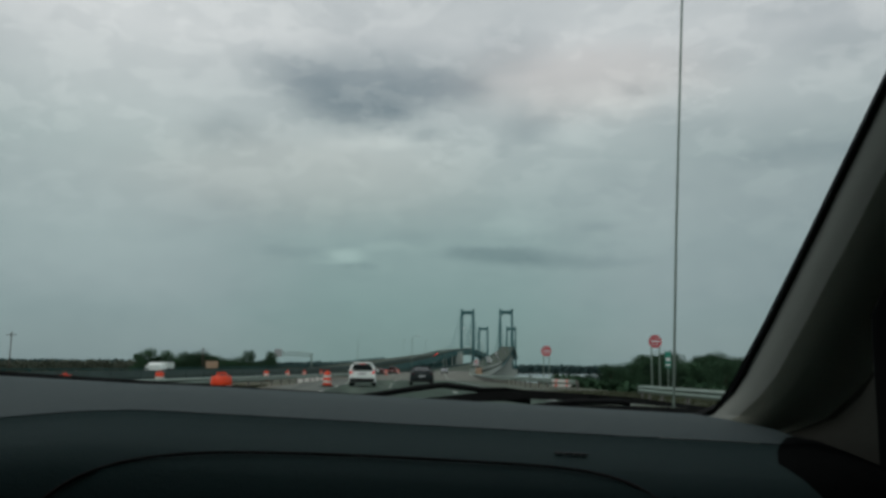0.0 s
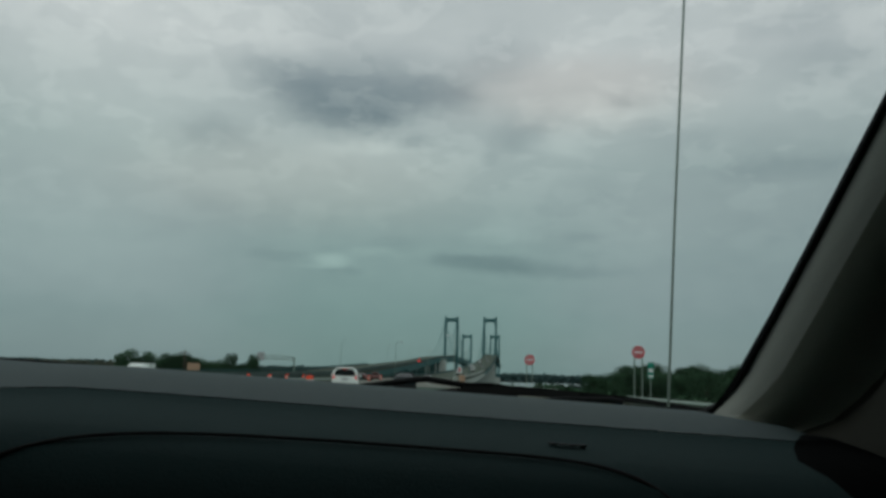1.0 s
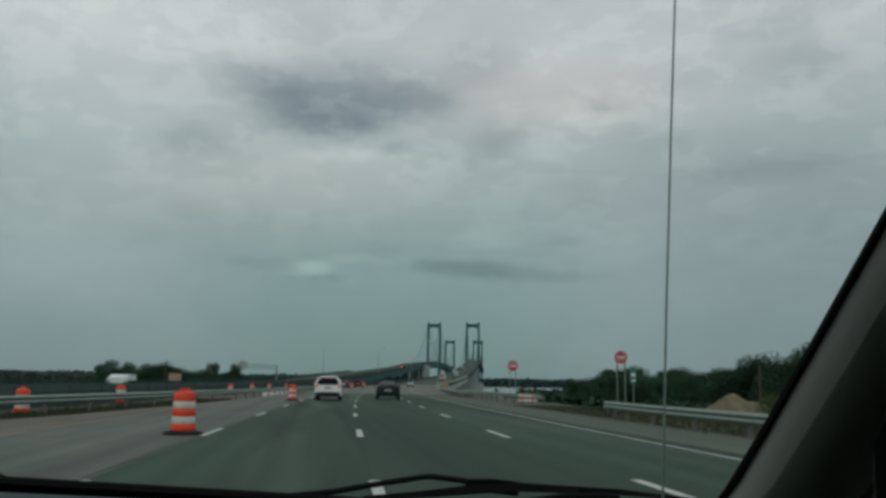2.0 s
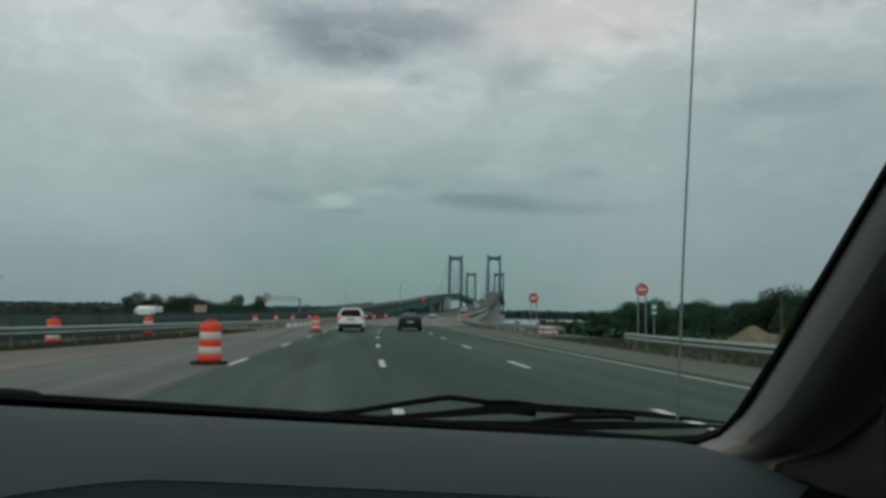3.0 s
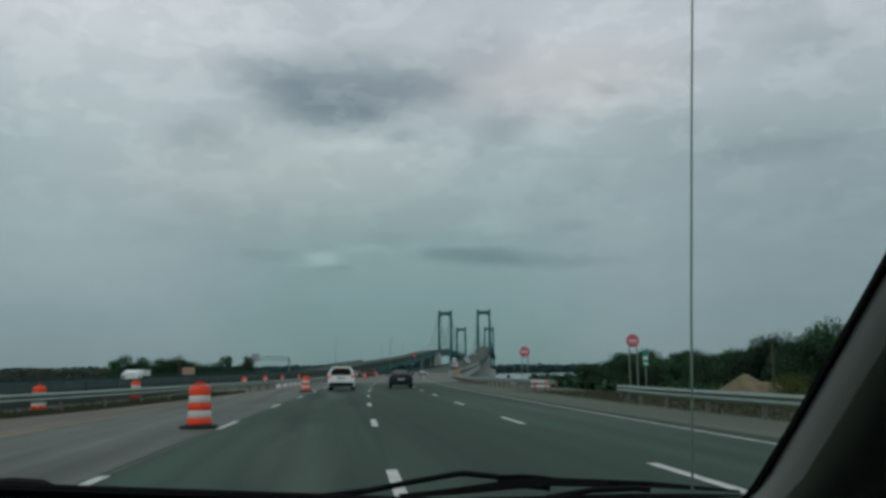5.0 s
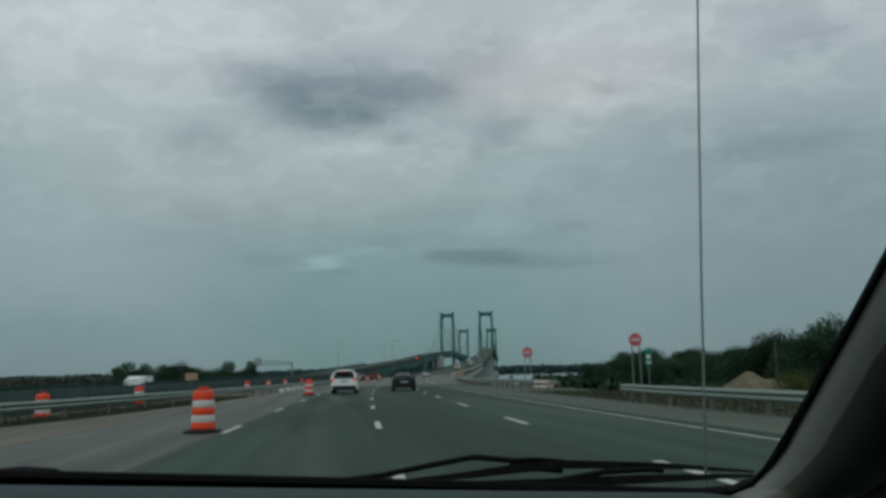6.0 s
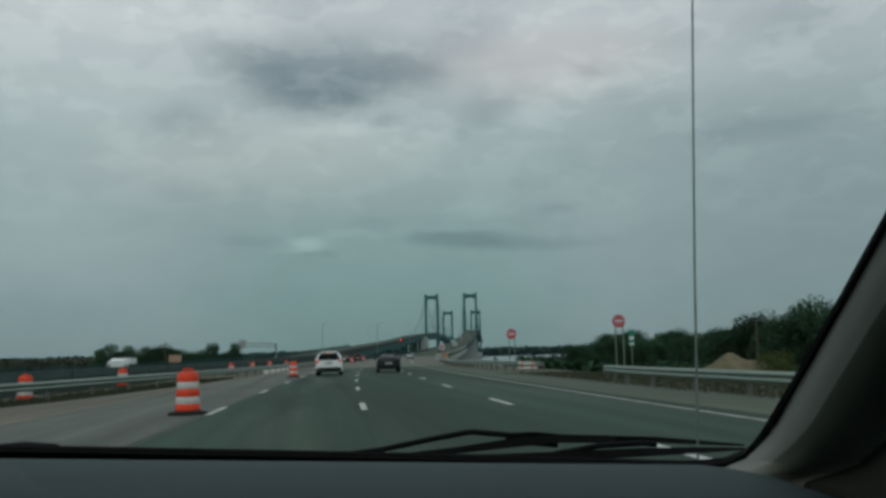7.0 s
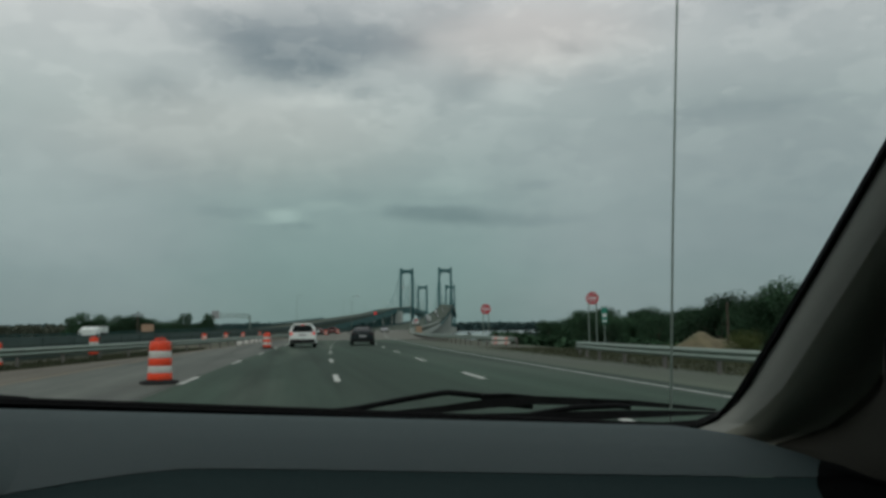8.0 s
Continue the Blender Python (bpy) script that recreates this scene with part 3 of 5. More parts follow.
tagged(part("shoulder_right", strip(-70, 138, 7.95, 11.3, 0.0, z1=-0.08), SHOULDER), "pale brownish concrete shoulder", "road shoulder", kind="structure")
bridge_road = tagged(part("road_bridge", strip(138, 330, -12.2, 13.2, 0.0, thick=1.1, step=8, way=on_inner), BRIDGE_ROAD), "tan concrete bridge deck", "road", kind="structure")
tagged(part("road_bridge_far", strip(330.004, 2400, -7.0, 13.2, 0.0, thick=1.1, step=14), FAR_DECK), "dark asphalt bridge deck climbing to the towers", "road", kind="structure")
left_road = tagged(part("road_opposite", strip(-70, 2400, -9, 9, 0.0, thick=0.9, step=12, way=on_left), FAR_DECK), "asphalt carriageway of the other direction", "road", kind="structure")


def dash_mesh():
    return mesh_of("lane_dash", block((-0.075, -1.55, 0.0), (0.075, 1.55, 0.005)), WHITE_LINE, False)


DASHES = dash_mesh()
for u, shift in ((-3.02, 0.0), (0.64, 0.0), (4.22, 0.1)):
    for k in range(-8, 26):
        s = 50.0 + shift + 12.2 * k
        x, y, z = on(s, u, 0.006)
        tilt = math.degrees(math.atan2(rise(s + 1) - rise(s - 1), 2))
        shared("lane_dash", DASHES, road if s < 138 else bridge_road, pose(x, y, z, tilt, 0, heading(s)))
part("edge_line", strip(-60, 400, 7.22, 7.37, 0.006), WORN_LINE, road, "worn white edge line")
part("edge_line", strip(-60, 300, -7.38, -7.20, 0.006, step=5, way=on_yellow), YELLOW_LINE, road, "faded yellow edge line")
for s in steps(0, 130, 10)[1:-1]:
    part("joint", strip(s, s + 0.03, -13.5, -3.2, 0.004, step=1, way=on_inner), RUBBER, road)
part("joint", strip(-60, 138, -3.14, -3.11, 0.005), RUBBER, road, "tarred seam between the lanes")
part("joint", strip(137.6, 138.2, -12.2, 13.2, 0.006, step=1, way=on_inner), RUBBER, bridge_road, "dark expansion joint")

# ---------------------------------------------------------------- guard rails
BEAM = [(-0.02, 0.16), (0.03, 0.12), (0.05, 0.08), (0.03, 0.03), (-0.01, 0.0), (0.03, -0.03), (0.05, -0.08), (0.03, -0.12), (-0.02, -0.16),
        (-0.035, -0.15), (0.012, -0.11), (0.03, -0.08), (0.012, -0.04), (-0.03, 0.0), (0.012, 0.04), (0.03, 0.08), (0.012, 0.11), (-0.035, 0.15)]
POST = mesh_of("post", block((-0.05, -0.075, -0.9), (0.05, 0.075, 0.62), 0.008), POST_STEEL)
BLOCKOUT = mesh_of("spacer", block((-0.08, -0.06, 0.36), (0.08, 0.06, 0.68), 0.01), POST_STEEL)


def guardrail(label, points, every, flip=1):
    """A W-beam rail with its posts along (s, u, z) points."""
    run = thing("guardrail", label, "guardrail", "guardrails of the highway")
    ss = steps(points[0][0], points[-1][0], every)
    get = lambda s, i: float(np.interp(s, [p[0] for p in points], [p[i] for p in points]))
    path = [on(s, get(s, 1), get(s, 2) + 0.53) for s in ss]
    part("beam", sweep(bmesh.new(), path, [(a * -flip, b) for a, b in BEAM]), GALVANISED, run, "dull galvanised W-shaped beam")
    for s in ss:
        x, y, z = on(s, get(s, 1) + 0.16 * flip, get(s, 2))
        shared("post", POST, run, pose(x, y, z, 0, 0, heading(s)))
        x, y, z = on(s, get(s, 1) + 0.08 * flip, get(s, 2))
        shared("spacer", BLOCKOUT, run, pose(x, y, z, 0, 0, heading(s)))
    return run


guardrail("long galvanised guardrail beside the brownish shoulder", [(-30, 10.7, -0.06), (40, 10.7, -0.06), (66, 10.9, -0.06), (72, 11.0, -0.06), (80, 12.4, -0.12), (89, 15.0, -0.45)], 3.8)
guardrail("galvanised guardrail along the bridge approach", [(98, 13.2, -0.1), (108, 11.5, 0), (125, 10.4, 0), (200, 12.6, 0)], 2.0)
guardrail("galvanised guardrail behind the drums, beside the closed lane", [(61, -13.2, -0.1), (64, -12.3, 0.0), (70, -10.6, 0.0), (82, -9.2, 0.0), (97, -8.0, 0.0), (121, -7.1, 0.0), (150, -6.7, 0.0), (194, -6.6, 0.0)], 3.8, -1)
guardrail("low guardrail in the grass before the ramp", [(20, -27, 0.2), (52, -20.5, 0.3)], 2.5, -1)


def parapet(label, s0, s1, u, way, mat, high, posts, solid=False):
    """A steel bridge parapet: base plate, two rails and posts."""
    run = thing("bridge_railing", label, "railing", "bridge railings")
    part("kerb", strip(s0, s1, u - 0.2, u + 0.2, 0.34, 0.34, 10, way), mat if mat is FAR_CONCRETE else SHADED_GREEN, run)
    for z, t in ((high, 0.14), (high * 0.74, 0.12), (high * 0.5, 0.12)):
        part("rail", strip(s0, s1, u - 0.06, u + 0.06, z, t, 10, way), mat, run)
    if solid:
        part("panel", strip(s0, s1, u - 0.03, u + 0.03, high * 0.97, high * 0.34, 10, way), mat, run)
        # added sheet that stands in for the shaded gap under the rails
        part("panel", strip(s0, s1, u - 0.02, u + 0.02, high * 0.62, high * 0.32, 10, way), mat if mat is FAR_CONCRETE else SHADED_GREEN, run)
    me = mesh_of("post", block((-0.09, -0.07, 0.3), (0.09, 0.07, high - 0.05), 0.01), mat)
    for s in steps(s0, s1, posts):
        x, y, z = way(s, u)
        shared("post", me, run, pose(x, y, z, 0, 0, heading(s)))
    return run


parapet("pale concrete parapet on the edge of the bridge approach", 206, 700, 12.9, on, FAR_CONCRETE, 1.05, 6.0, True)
parapet("green steel railing on the edge of the climbing bridge deck", 702, 1480, 12.9, on, DARK_GREEN, 1.05, 6.0, True)
parapet("green steel railing on the inner edge of the bridge deck", 200, 1480, -6.8, on, DARK_GREEN, 1.05, 6.0, True)
parapet("dark green steel railing of the opposite carriageway", 62, 1480, 8.7, on_left, RAIL_GREEN, 1.15, 6.0, True)
parapet("dark green steel railing on the far edge of the opposite carriageway", 62, 520, -8.7, on_left, DARK_GREEN, 1.1, 5.0)

# solid plate girder under the opposite carriageway
girder = thing("plate_girder", "dark green steel plate girder under the opposite carriageway", "bridge girder", kind="structure")
for s0, s1, deep in ((62, 300, 1.9), (300.01, 600, 2.6), (600.01, 900, 4.0), (900.01, 1200, 6.0), (1200.01, 2300, 8.0)):
    for u in (-8.75, 8.3):
        part("web", strip(s0, s1, u, u + 0.45, -0.9, deep, 14, on_left), GREEN_STEEL, girder)
    part("flange", strip(s0, s1, 8.1, 9.0, -0.9 - deep, 0.12, 14, on_left), DARK_GREEN, girder)
girder = thing("plate_girder", "green steel plate girder under the climbing deck", "bridge girder", kind="structure")
part("web", strip(215, 700, 12.4, 12.9, -1.1, 2.6, 14), FAR_CONCRETE, girder, "pale concrete edge beam")
part("web", strip(700.5, 2300, 12.4, 12.9, -1.1, 2.6, 14), GREEN_STEEL, girder)
part("web", strip(215, 2300, -7.0, -6.5, -1.1, 2.6, 14), GREEN_STEEL, girder)


def end_block(label, m, size, mat):
    b = thing("parapet_end_block", label, "concrete block", m=m)
    lx, ly, lz = size
    part("body", block((-lx / 2, -ly / 2, -0.5), (lx / 2, ly / 2, lz), 0.05), mat, b)
    part("coping", block((-lx / 2 - 0.04, -ly / 2 - 0.04, lz + 0.004), (lx / 2 + 0.04, ly / 2 + 0.04, lz + 0.1), 0.02), mat, b)
    return b


x, y, z = on_left(60, 8.7)
end_block("pale concrete end block of a bridge parapet in the grass", pose(x, y, z - 0.2, 0, 0, heading(60)), (0.5, 3.6, 1.1), CONCRETE)
x, y, z = on(203, 13.7)
end_block("tan masonry end pylon at the bridge abutment", pose(x, y, z, 0, 0, heading(203)), (1.0, 5.5, 1.5), TAN_BOARD)
x, y, z = on(196, -7.4)
end_block("tan masonry end pylon at the inner bridge abutment", pose(x, y, z, 0, 0, heading(196)), (1.0, 5.0, 1.5), TAN_BOARD)


# ---------------------------------------------------------------- the suspension bridges
def pier(way, s, wide, label, mat):
    p = thing("bridge_pier", label, "bridge pier", "piers of the bridges")
    top = way(s, 0)
    h = top.z - 2.4
    m = pose(top.x, top.y, 0, 0, 0, heading(s))
    p.matrix_basis = m
    for u in (-wide * 0.36, wide * 0.36):
        part("column", sweep(bmesh.new(), [(u, 0, -13), (u, 0, h - 1.4)], [(-1.3, -1.6), (1.3, -1.6), (1.3, 1.6), (-1.3, 1.6)], up=(0, 1, 0)), mat, p)
    part("cap_beam", block((-wide / 2, -1.4, h - 1.6), (wide / 2, 1.4, h), 0.15), mat, p)
    return p


for s in steps(330, 1130, 62):
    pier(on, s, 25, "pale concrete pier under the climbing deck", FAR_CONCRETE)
for s in steps(330, 1150, 75):
    pier(on_left, s, 18, "dark green steel pier under the opposite deck", DARK_GREEN)


def tower(way, s, label, far=False):
    """A portal tower: two tapered legs, top strut, strut under the deck and saddles."""
    t = thing("bridge_tower", label, "bridge tower", "towers of the two suspension bridges")
    c = way(s, 0)
    t.matrix_basis = pose(c.x, c.y, 0, 0, 0, heading(s))
    for u in (-10.2, 10.2):
        part("leg", sweep(bmesh.new(), [(u, 0, 4), (u, 0, 60), (u * 0.97, 0, 102)], [(-1.9, -2.6), (1.9, -2.6), (1.9, 2.6), (-1.9, 2.6)], up=(0, 1, 0), scales=[1.2, 1.05, 0.9]), TOWER_STEEL, t)
        part("saddle", block((u * 0.97 - 2.0, -2.6, 102.0), (u * 0.97 + 2.0, 2.6, 104.2), 0.4), TOWER_STEEL, t)
        part("footing", block((u - 4, -5, -14), (u + 4, 5, 4), 0.5), FAR_CONCRETE, t)
    part("top_strut", block((-8.4, -1.7, 97.0), (8.4, 1.7, 101.6), 0.2), TOWER_STEEL, t)
    arch = bmesh.new()
    sweep(arch, [(8.4 * math.cos(a), 0, 93.5 + 3.6 * math.sin(a)) for a in np.linspace(0, math.pi, 13)], [(-1.0, -0.5), (1.0, -0.5), (1.0, 0.5), (-1.0, 0.5)], up=(0, 1, 0))
    part("arch", arch, TOWER_STEEL, t)
    part("deck_strut", block((-8.6, -1.6, c.z - 6.5), (8.6, 1.6, c.z - 3.4), 0.2), TOWER_STEEL, t)
    return t


def main_cables(way, s1, s2, anchor, name_label):
    """The two main cables over both towers with their hangers."""
    k = thing("suspension_cables", name_label, "bridge cable", "cables of the suspension bridges")
    hang = bmesh.new()
    for u in (-9.9, 9.9):
        pts = []
        for s in steps(anchor, s1, 25):
            q = (s - anchor) / (s1 - anchor)
            base = way(s, u)
            pts.append(Vector((base.x, base.y, way(anchor, 0).z + 1 + (103 - way(anchor, 0).z) * (0.45 * q + 0.55 * q * q))))
        for s in steps(s1, s2, 25)[1:]:
            q = 2 * (s - s1) / (s2 - s1) - 1
            base = way(s, u)
            pts.append(Vector((base.x, base.y, 52 + 51 * q * q)))
        part("main_cable", tube(pts, 0.32, 6), TOWER_STEEL, k)
        for i, p in enumerate(pts[1:-1]):
            low = way(anchor + (i + 1) * 25, u).z
            if p.z - low > 4:
                sweep(hang, [(p.x, p.y, low), (p.x, p.y, p.z)], ring(0.09, 4), up=(0, 1, 0))
    part("hangers", hang, TOWER_STEEL, k)


S_NEAR, S_FAR = 1487.0, 2065.0
tower(on, S_NEAR, "tall green steel portal tower of the suspension bridge")
tower(on, S_FAR, "far green steel portal tower of the suspension bridge")
tower(on_left, S_NEAR + 12, "tall green steel portal tower of the twin suspension bridge")
tower(on_left, S_FAR + 12, "far green steel portal tower of the twin suspension bridge")
main_cables(on, S_NEAR, S_FAR, 1215, "green main cables and hangers of the suspension bridge")
main_cables(on_left, S_NEAR + 12, S_FAR + 12, 1225, "green main cables and hangers of the twin suspension bridge")
for way, label in ((on, "massive pale concrete anchorage under the deck"), (on_left, "massive concrete anchorage under the opposite deck")):
    a = thing("cable_anchorage", label, "anchorage")
    c = way(1195, 0)
    a.matrix_basis = pose(c.x, c.y, 0, 0, 0, heading(1195))
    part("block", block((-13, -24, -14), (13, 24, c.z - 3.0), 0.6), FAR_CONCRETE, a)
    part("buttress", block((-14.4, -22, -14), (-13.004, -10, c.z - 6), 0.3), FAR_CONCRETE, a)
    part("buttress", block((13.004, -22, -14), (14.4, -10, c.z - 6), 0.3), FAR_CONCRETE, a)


# ---------------------------------------------------------------- traffic drums
def traffic_drum():
    d = thing("traffic_drum", "orange plastic traffic drum with white bands on a black rubber base", "traffic drum", "traffic drums along the closed lane")
    part("base", lathe(bmesh.new(), [(0.46, 0.0), (0.47, 0.03), (0.44, 0.06), (0.33, 0.075), (0.29, 0.10)], 14), RUBBER, d, "black tyre-ring base")
    bands = [(0.07, 0.25, 0.285, ORANGE, "body"), (0.254, 0.42, 0.272, STRIPE, "band"), (0.424, 0.60, 0.268, ORANGE, "body"), (0.604, 0.77, 0.258, STRIPE, "band"), (0.774, 0.95, 0.252, ORANGE, "body")]
    for lo, hi, r, mat, name in bands:
        part(name, lathe(bmesh.new(), [(r, lo), (r + 0.006, lo + 0.012), (r - 0.002, hi - 0.012), (r - 0.008, hi)], 22), mat, d)
    part("top", lathe(bmesh.new(), [(0.246, 0.954), (0.235, 0.99), (0.15, 1.005), (0.05, 1.01)], 22), ORANGE, d)
    part("handle", sweep(bmesh.new(), [(-0.11, 0, 1.0), (-0.10, 0, 1.06), (0.10, 0, 1.06), (0.11, 0, 1.0)], [(-0.02, -0.03), (0.02, -0.03), (0.02, 0.03), (-0.02, 0.03)], up=(0, 1, 0)), ORANGE, d)
    return d


drum = traffic_drum()
first = True
for s, u, spin in ((61.2, -3.55, 0), (21.5, -3.9, 25), (99, -3.65, 40), (138, -3.9, 15), (172, -4.1, 70), (208, -4.2, 20), (246, -4.4, 50), (75, -12.2, 80),
                   (90.5, -12.6, 10), (127, -12.2, 33), (148, -13.2, 61), (170, -14.2, 5), (196, -15.2, 22), (64, -24.5, 12), (84, -32.5, 31), (49, -22.5, 55), (56, -29, 9)):
    x, y, z = on(s, u, 0.006)
    if u < -10.5:
        z = max(land(x, y), -0.1) if s > 80 else land(x, y)
    if u < -24 and s > 62:
        z = on_left(s).z + 0.006
    m = pose(x, y, z, 0, 0, spin)
    if first:
        drum.matrix_basis, first = m, False
    else:
        copy_thing(drum, m)


# short white blocks in a row behind the guardrail
def marker_block(m):
    k = part("marker_block", sweep(bmesh.new(), [(0, 0, -0.05), (0, 0, 0.30), (0, 0, 0.36)], [(-0.22, -0.14), (0.22, -0.14), (0.22, 0.14), (-0.22, 0.14)], up=(0, 1, 0), scales=[1.15, 1.0, 0.85]), STRIPE, at=m)
    return tagged(k, "short white-painted concrete marker block behind the guardrail", "concrete block", "white blocks behind the guardrail")


first = None
for i in range(9):
    x, y, z = on(122 + 2.3 * i, -8.3 + 0.06 * (i % 3))
    m = pose(x, y, land(x, y), 0, 0, heading(122) + 4 * (i % 2))
    first = copy_thing(first, m) if first else marker_block(m)


# ---------------------------------------------------------------- signs
def facing(x, y, z, turn=0.0):
    """A pose whose front looks back along the road."""
    return pose(x, y, z, 0, 0, turn)


def u_post(bm, x, y, z0, z1, w=0.035):
    return sweep(bm, [(x, y, z0), (x, y, z1)], [(-w, 0), (-w, 0.03), (-w + 0.008, 0.03), (-w + 0.008, 0.006), (w - 0.008, 0.006), (w - 0.008, 0.03), (w, 0.03), (w, 0)], up=(0, 1, 0))


def do_not_enter(x, y, base, center, r, label, turn=0.0, board=True):
    g = thing("no_entry_sign", label, "traffic sign", "no-entry signs", m=facing(x, y, 0, turn))
    for px in (-0.22, 0.22):
        part("post", u_post(bmesh.new(), px, 0.03, base - 0.4, center + r * 0.8), GALVANISED, g)
    disc = bmesh.new()
    lathe(disc, [(r, -0.002), (r, 0.002)], 28)
    face = part("disc", disc, SIGN_RED, g, "round red plate", at=pose(0, 0.0, center, 90))
    rim = bmesh.new()
    lathe(rim, [(r * 1.05, -0.002), (r * 1.05, 0.001)], 28)
    part("rim", rim, SIGN_WHITE, g, at=pose(0, 0.006, center, 90))
    part("bar", block((-r * 0.72, -0.010, center - r * 0.14), (r * 0.72, -0.006, center + r * 0.14)), SIGN_WHITE, g, "white bar")
    words("lettering", "DO NOT", r * 0.40, SIGN_WHITE, g, pose(0, -0.012, center + r * 0.50, 90))
    words("lettering", "ENTER", r * 0.40, SIGN_WHITE, g, pose(0, -0.012, center - r * 0.50, 90))
    if board:
        part("supplementary_plate", block((-r * 0.8, -0.008, center - r * 2.05), (r * 0.8, -0.002, center - r * 1.25), 0.003), SIGN_WHITE, g, "white rectangular plate with dark bars")
        for k in range(2):
            part("bar", block((-r * 0.6, -0.013, center - r * (1.55 + 0.3 * k)), (r * 0.6, -0.010, center - r * (1.45 + 0.3 * k))), SIGN_RED, g)
    return g


do_not_enter(-16.4, 56.0, -0.3, 3.0, 0.40, "round red no-entry sign on two thin posts in the grass", 10)
do_not_enter(-16.9, 58.6, -0.2, 2.75, 0.38, "round red no-entry sign with a white plate behind a drum", 8)
do_not_enter(17.7, 87.0, -0.8, 2.9, 0.36, "round red no-entry sign on two posts behind the guardrail", -10, False)
do_not_enter(16.0, 107.0, -0.4, 2.75, 0.40, "round red no-entry sign at the ramp mouth", -10, False)
do_not_enter(*on(262, 14.5)[:2], 0.0, 3.4, 0.42, "small far red no-entry sign beside the bridge", -14, True)

# service sign on the right verge
g = thing("service_sign", "large blue motorist service sign with white symbols on two steel posts", "highway sign", m=facing(13.6, 15.2, 0, -8))
part("panel", block((-1.28, -0.02, 2.35), (1.28, 0.02, 5.05), 0.01), SIGN_BLUE, g, "blue reflective panel")
for px in (-0.62, 0.62):
    part("post", sweep(bmesh.new(), [(px, 0.12, -1.0), (px, 0.12, 4.8)], [(-0.07, -0.09), (0.07, -0.09), (0.07, 0.09), (-0.07, 0.09)], up=(0, 1, 0)), GALVANISED, g)
for z in (2.37, 3.68, 5.03):
    part("border", block((-1.27, -0.026, z - 0.018), (1.27, -0.022, z + 0.018)), SIGN_WHITE, g)
for px in (-1.26, 1.26):
    part("border", block((px - 0.018, -0.030, 2.40), (px + 0.018, -0.027, 5.0)), SIGN_WHITE, g)
words("lettering", "EXIT 1A", 0.36, SIGN_WHITE, g, pose(0.1, -0.03, 3.93, 90))
words("lettering", "EXIT 1B", 0.36, SIGN_WHITE, g, pose(0.1, -0.03, 2.62, 90))


def symbol_box(cx, cz):
    for dx, dz, w, h in ((0, 0.27, 0.31, 0.012), (0, -0.27, 0.31, 0.012), (-0.3, 0, 0.012, 0.28), (0.3, 0, 0.012, 0.28)):
        part("symbol_border", block((cx + dx - w, -0.028 if h < 0.1 else -0.033, cz + dz - h), (cx + dx + w, -0.024 if h < 0.1 else -0.029, cz + dz + h)), SIGN_WHITE, g)


def bed_symbol(cx, cz):
    part("bed_symbol", block((cx - 0.24, -0.03, cz - 0.06), (cx + 0.24, -0.024, cz + 0.04)), SIGN_WHITE, g)
    part("bed_symbol", block((cx - 0.24, -0.036, cz - 0.15), (cx - 0.20, -0.031, cz + 0.15)), SIGN_WHITE, g)
    part("bed_symbol", block((cx + 0.20, -0.036, cz - 0.15), (cx + 0.24, -0.031, cz + 0.04)), SIGN_WHITE, g)


for cx in (-0.78, 0.0):
    symbol_box(cx, 4.5)
symbol_box(0.05, 3.2)
bed_symbol(0.0, 4.5)
bed_symbol(0.05, 3.2)
part("pump_symbol", block((-0.88, -0.03, 4.3), (-0.70, -0.024, 4.7), 0.002), SIGN_WHITE, g)
part("pump_symbol", block((-0.66, -0.03, 4.36), (-0.63, -0.024, 4.62)), SIGN_WHITE, g)
bm = bmesh.new()
lathe(bm, [(0.30, -0.003), (0.30, 0.003)], 24)
part("round_symbol", bm, SIGN_WHITE, g, "white disc", at=pose(0.78, -0.03, 4.5, 90))
part("round_symbol", block((0.70, -0.042, 4.36), (0.86, -0.036, 4.64), 0.002), YELLOW_SIGN, g, "plain amber mark")

# work barricade at the ramp mouth
def barricade(m):
    k = thing("road_barricade", "low white and orange striped work barricade at the ramp mouth", "barricade", m=m)
    for px in (-0.85, 0.85):
        part("leg", sweep(bmesh.new(), [(px, -0.28, 0.0), (px, 0.0, 0.98), (px, 0.28, 0.0)], [(-0.025, -0.025), (0.025, -0.025), (0.025, 0.025), (-0.025, 0.025)], up=(1, 0, 0)), POST_STEEL, k)
    for z in (0.32, 0.70):
        board = part("board", block((-0.95, -0.16 + 0.2 * (z - 0.32), z), (0.95, -0.13 + 0.2 * (z - 0.32), z + 0.22), 0.006), STRIPE, k)
        for i in range(2):
            px = -0.62 + 1.0 * i
            part("stripe", sweep(bmesh.new(), [(px, -0.163 + 0.2 * (z - 0.32), z + 0.02), (px + 0.16, -0.163 + 0.2 * (z - 0.32), z + 0.20)], [(-0.06, -0.002), (0.06, -0.002), (0.06, 0.002), (-0.06, 0.002)], up=(0, 1, 0)), ORANGE, board)
    return k


x, y, z = on(99.5, 12.6, -0.06)
barricade(pose(x, y, land(x, y), 0, 0, -38) @ Matrix.Scale(0.8, 4))

# white board and small signs on the grass
g = thing("sign_board", "blank white sign board on two posts beyond the grass", "sign", m=facing(-26.5, 75.5, -1.5, 12))
part("panel", block((-0.62, -0.02, 2.2), (0.62, 0.02, 3.7), 0.01), SIGN_WHITE, g)
for px in (-0.4, 0.4):
    part("post", u_post(bmesh.new(), px, 0.03, -0.9, 3.5), GALVANISED, g)
g = thing("marker_sign", "small green marker sign on a post behind the guardrail", "sign", m=facing(22.6, 98, -1.6, -10))
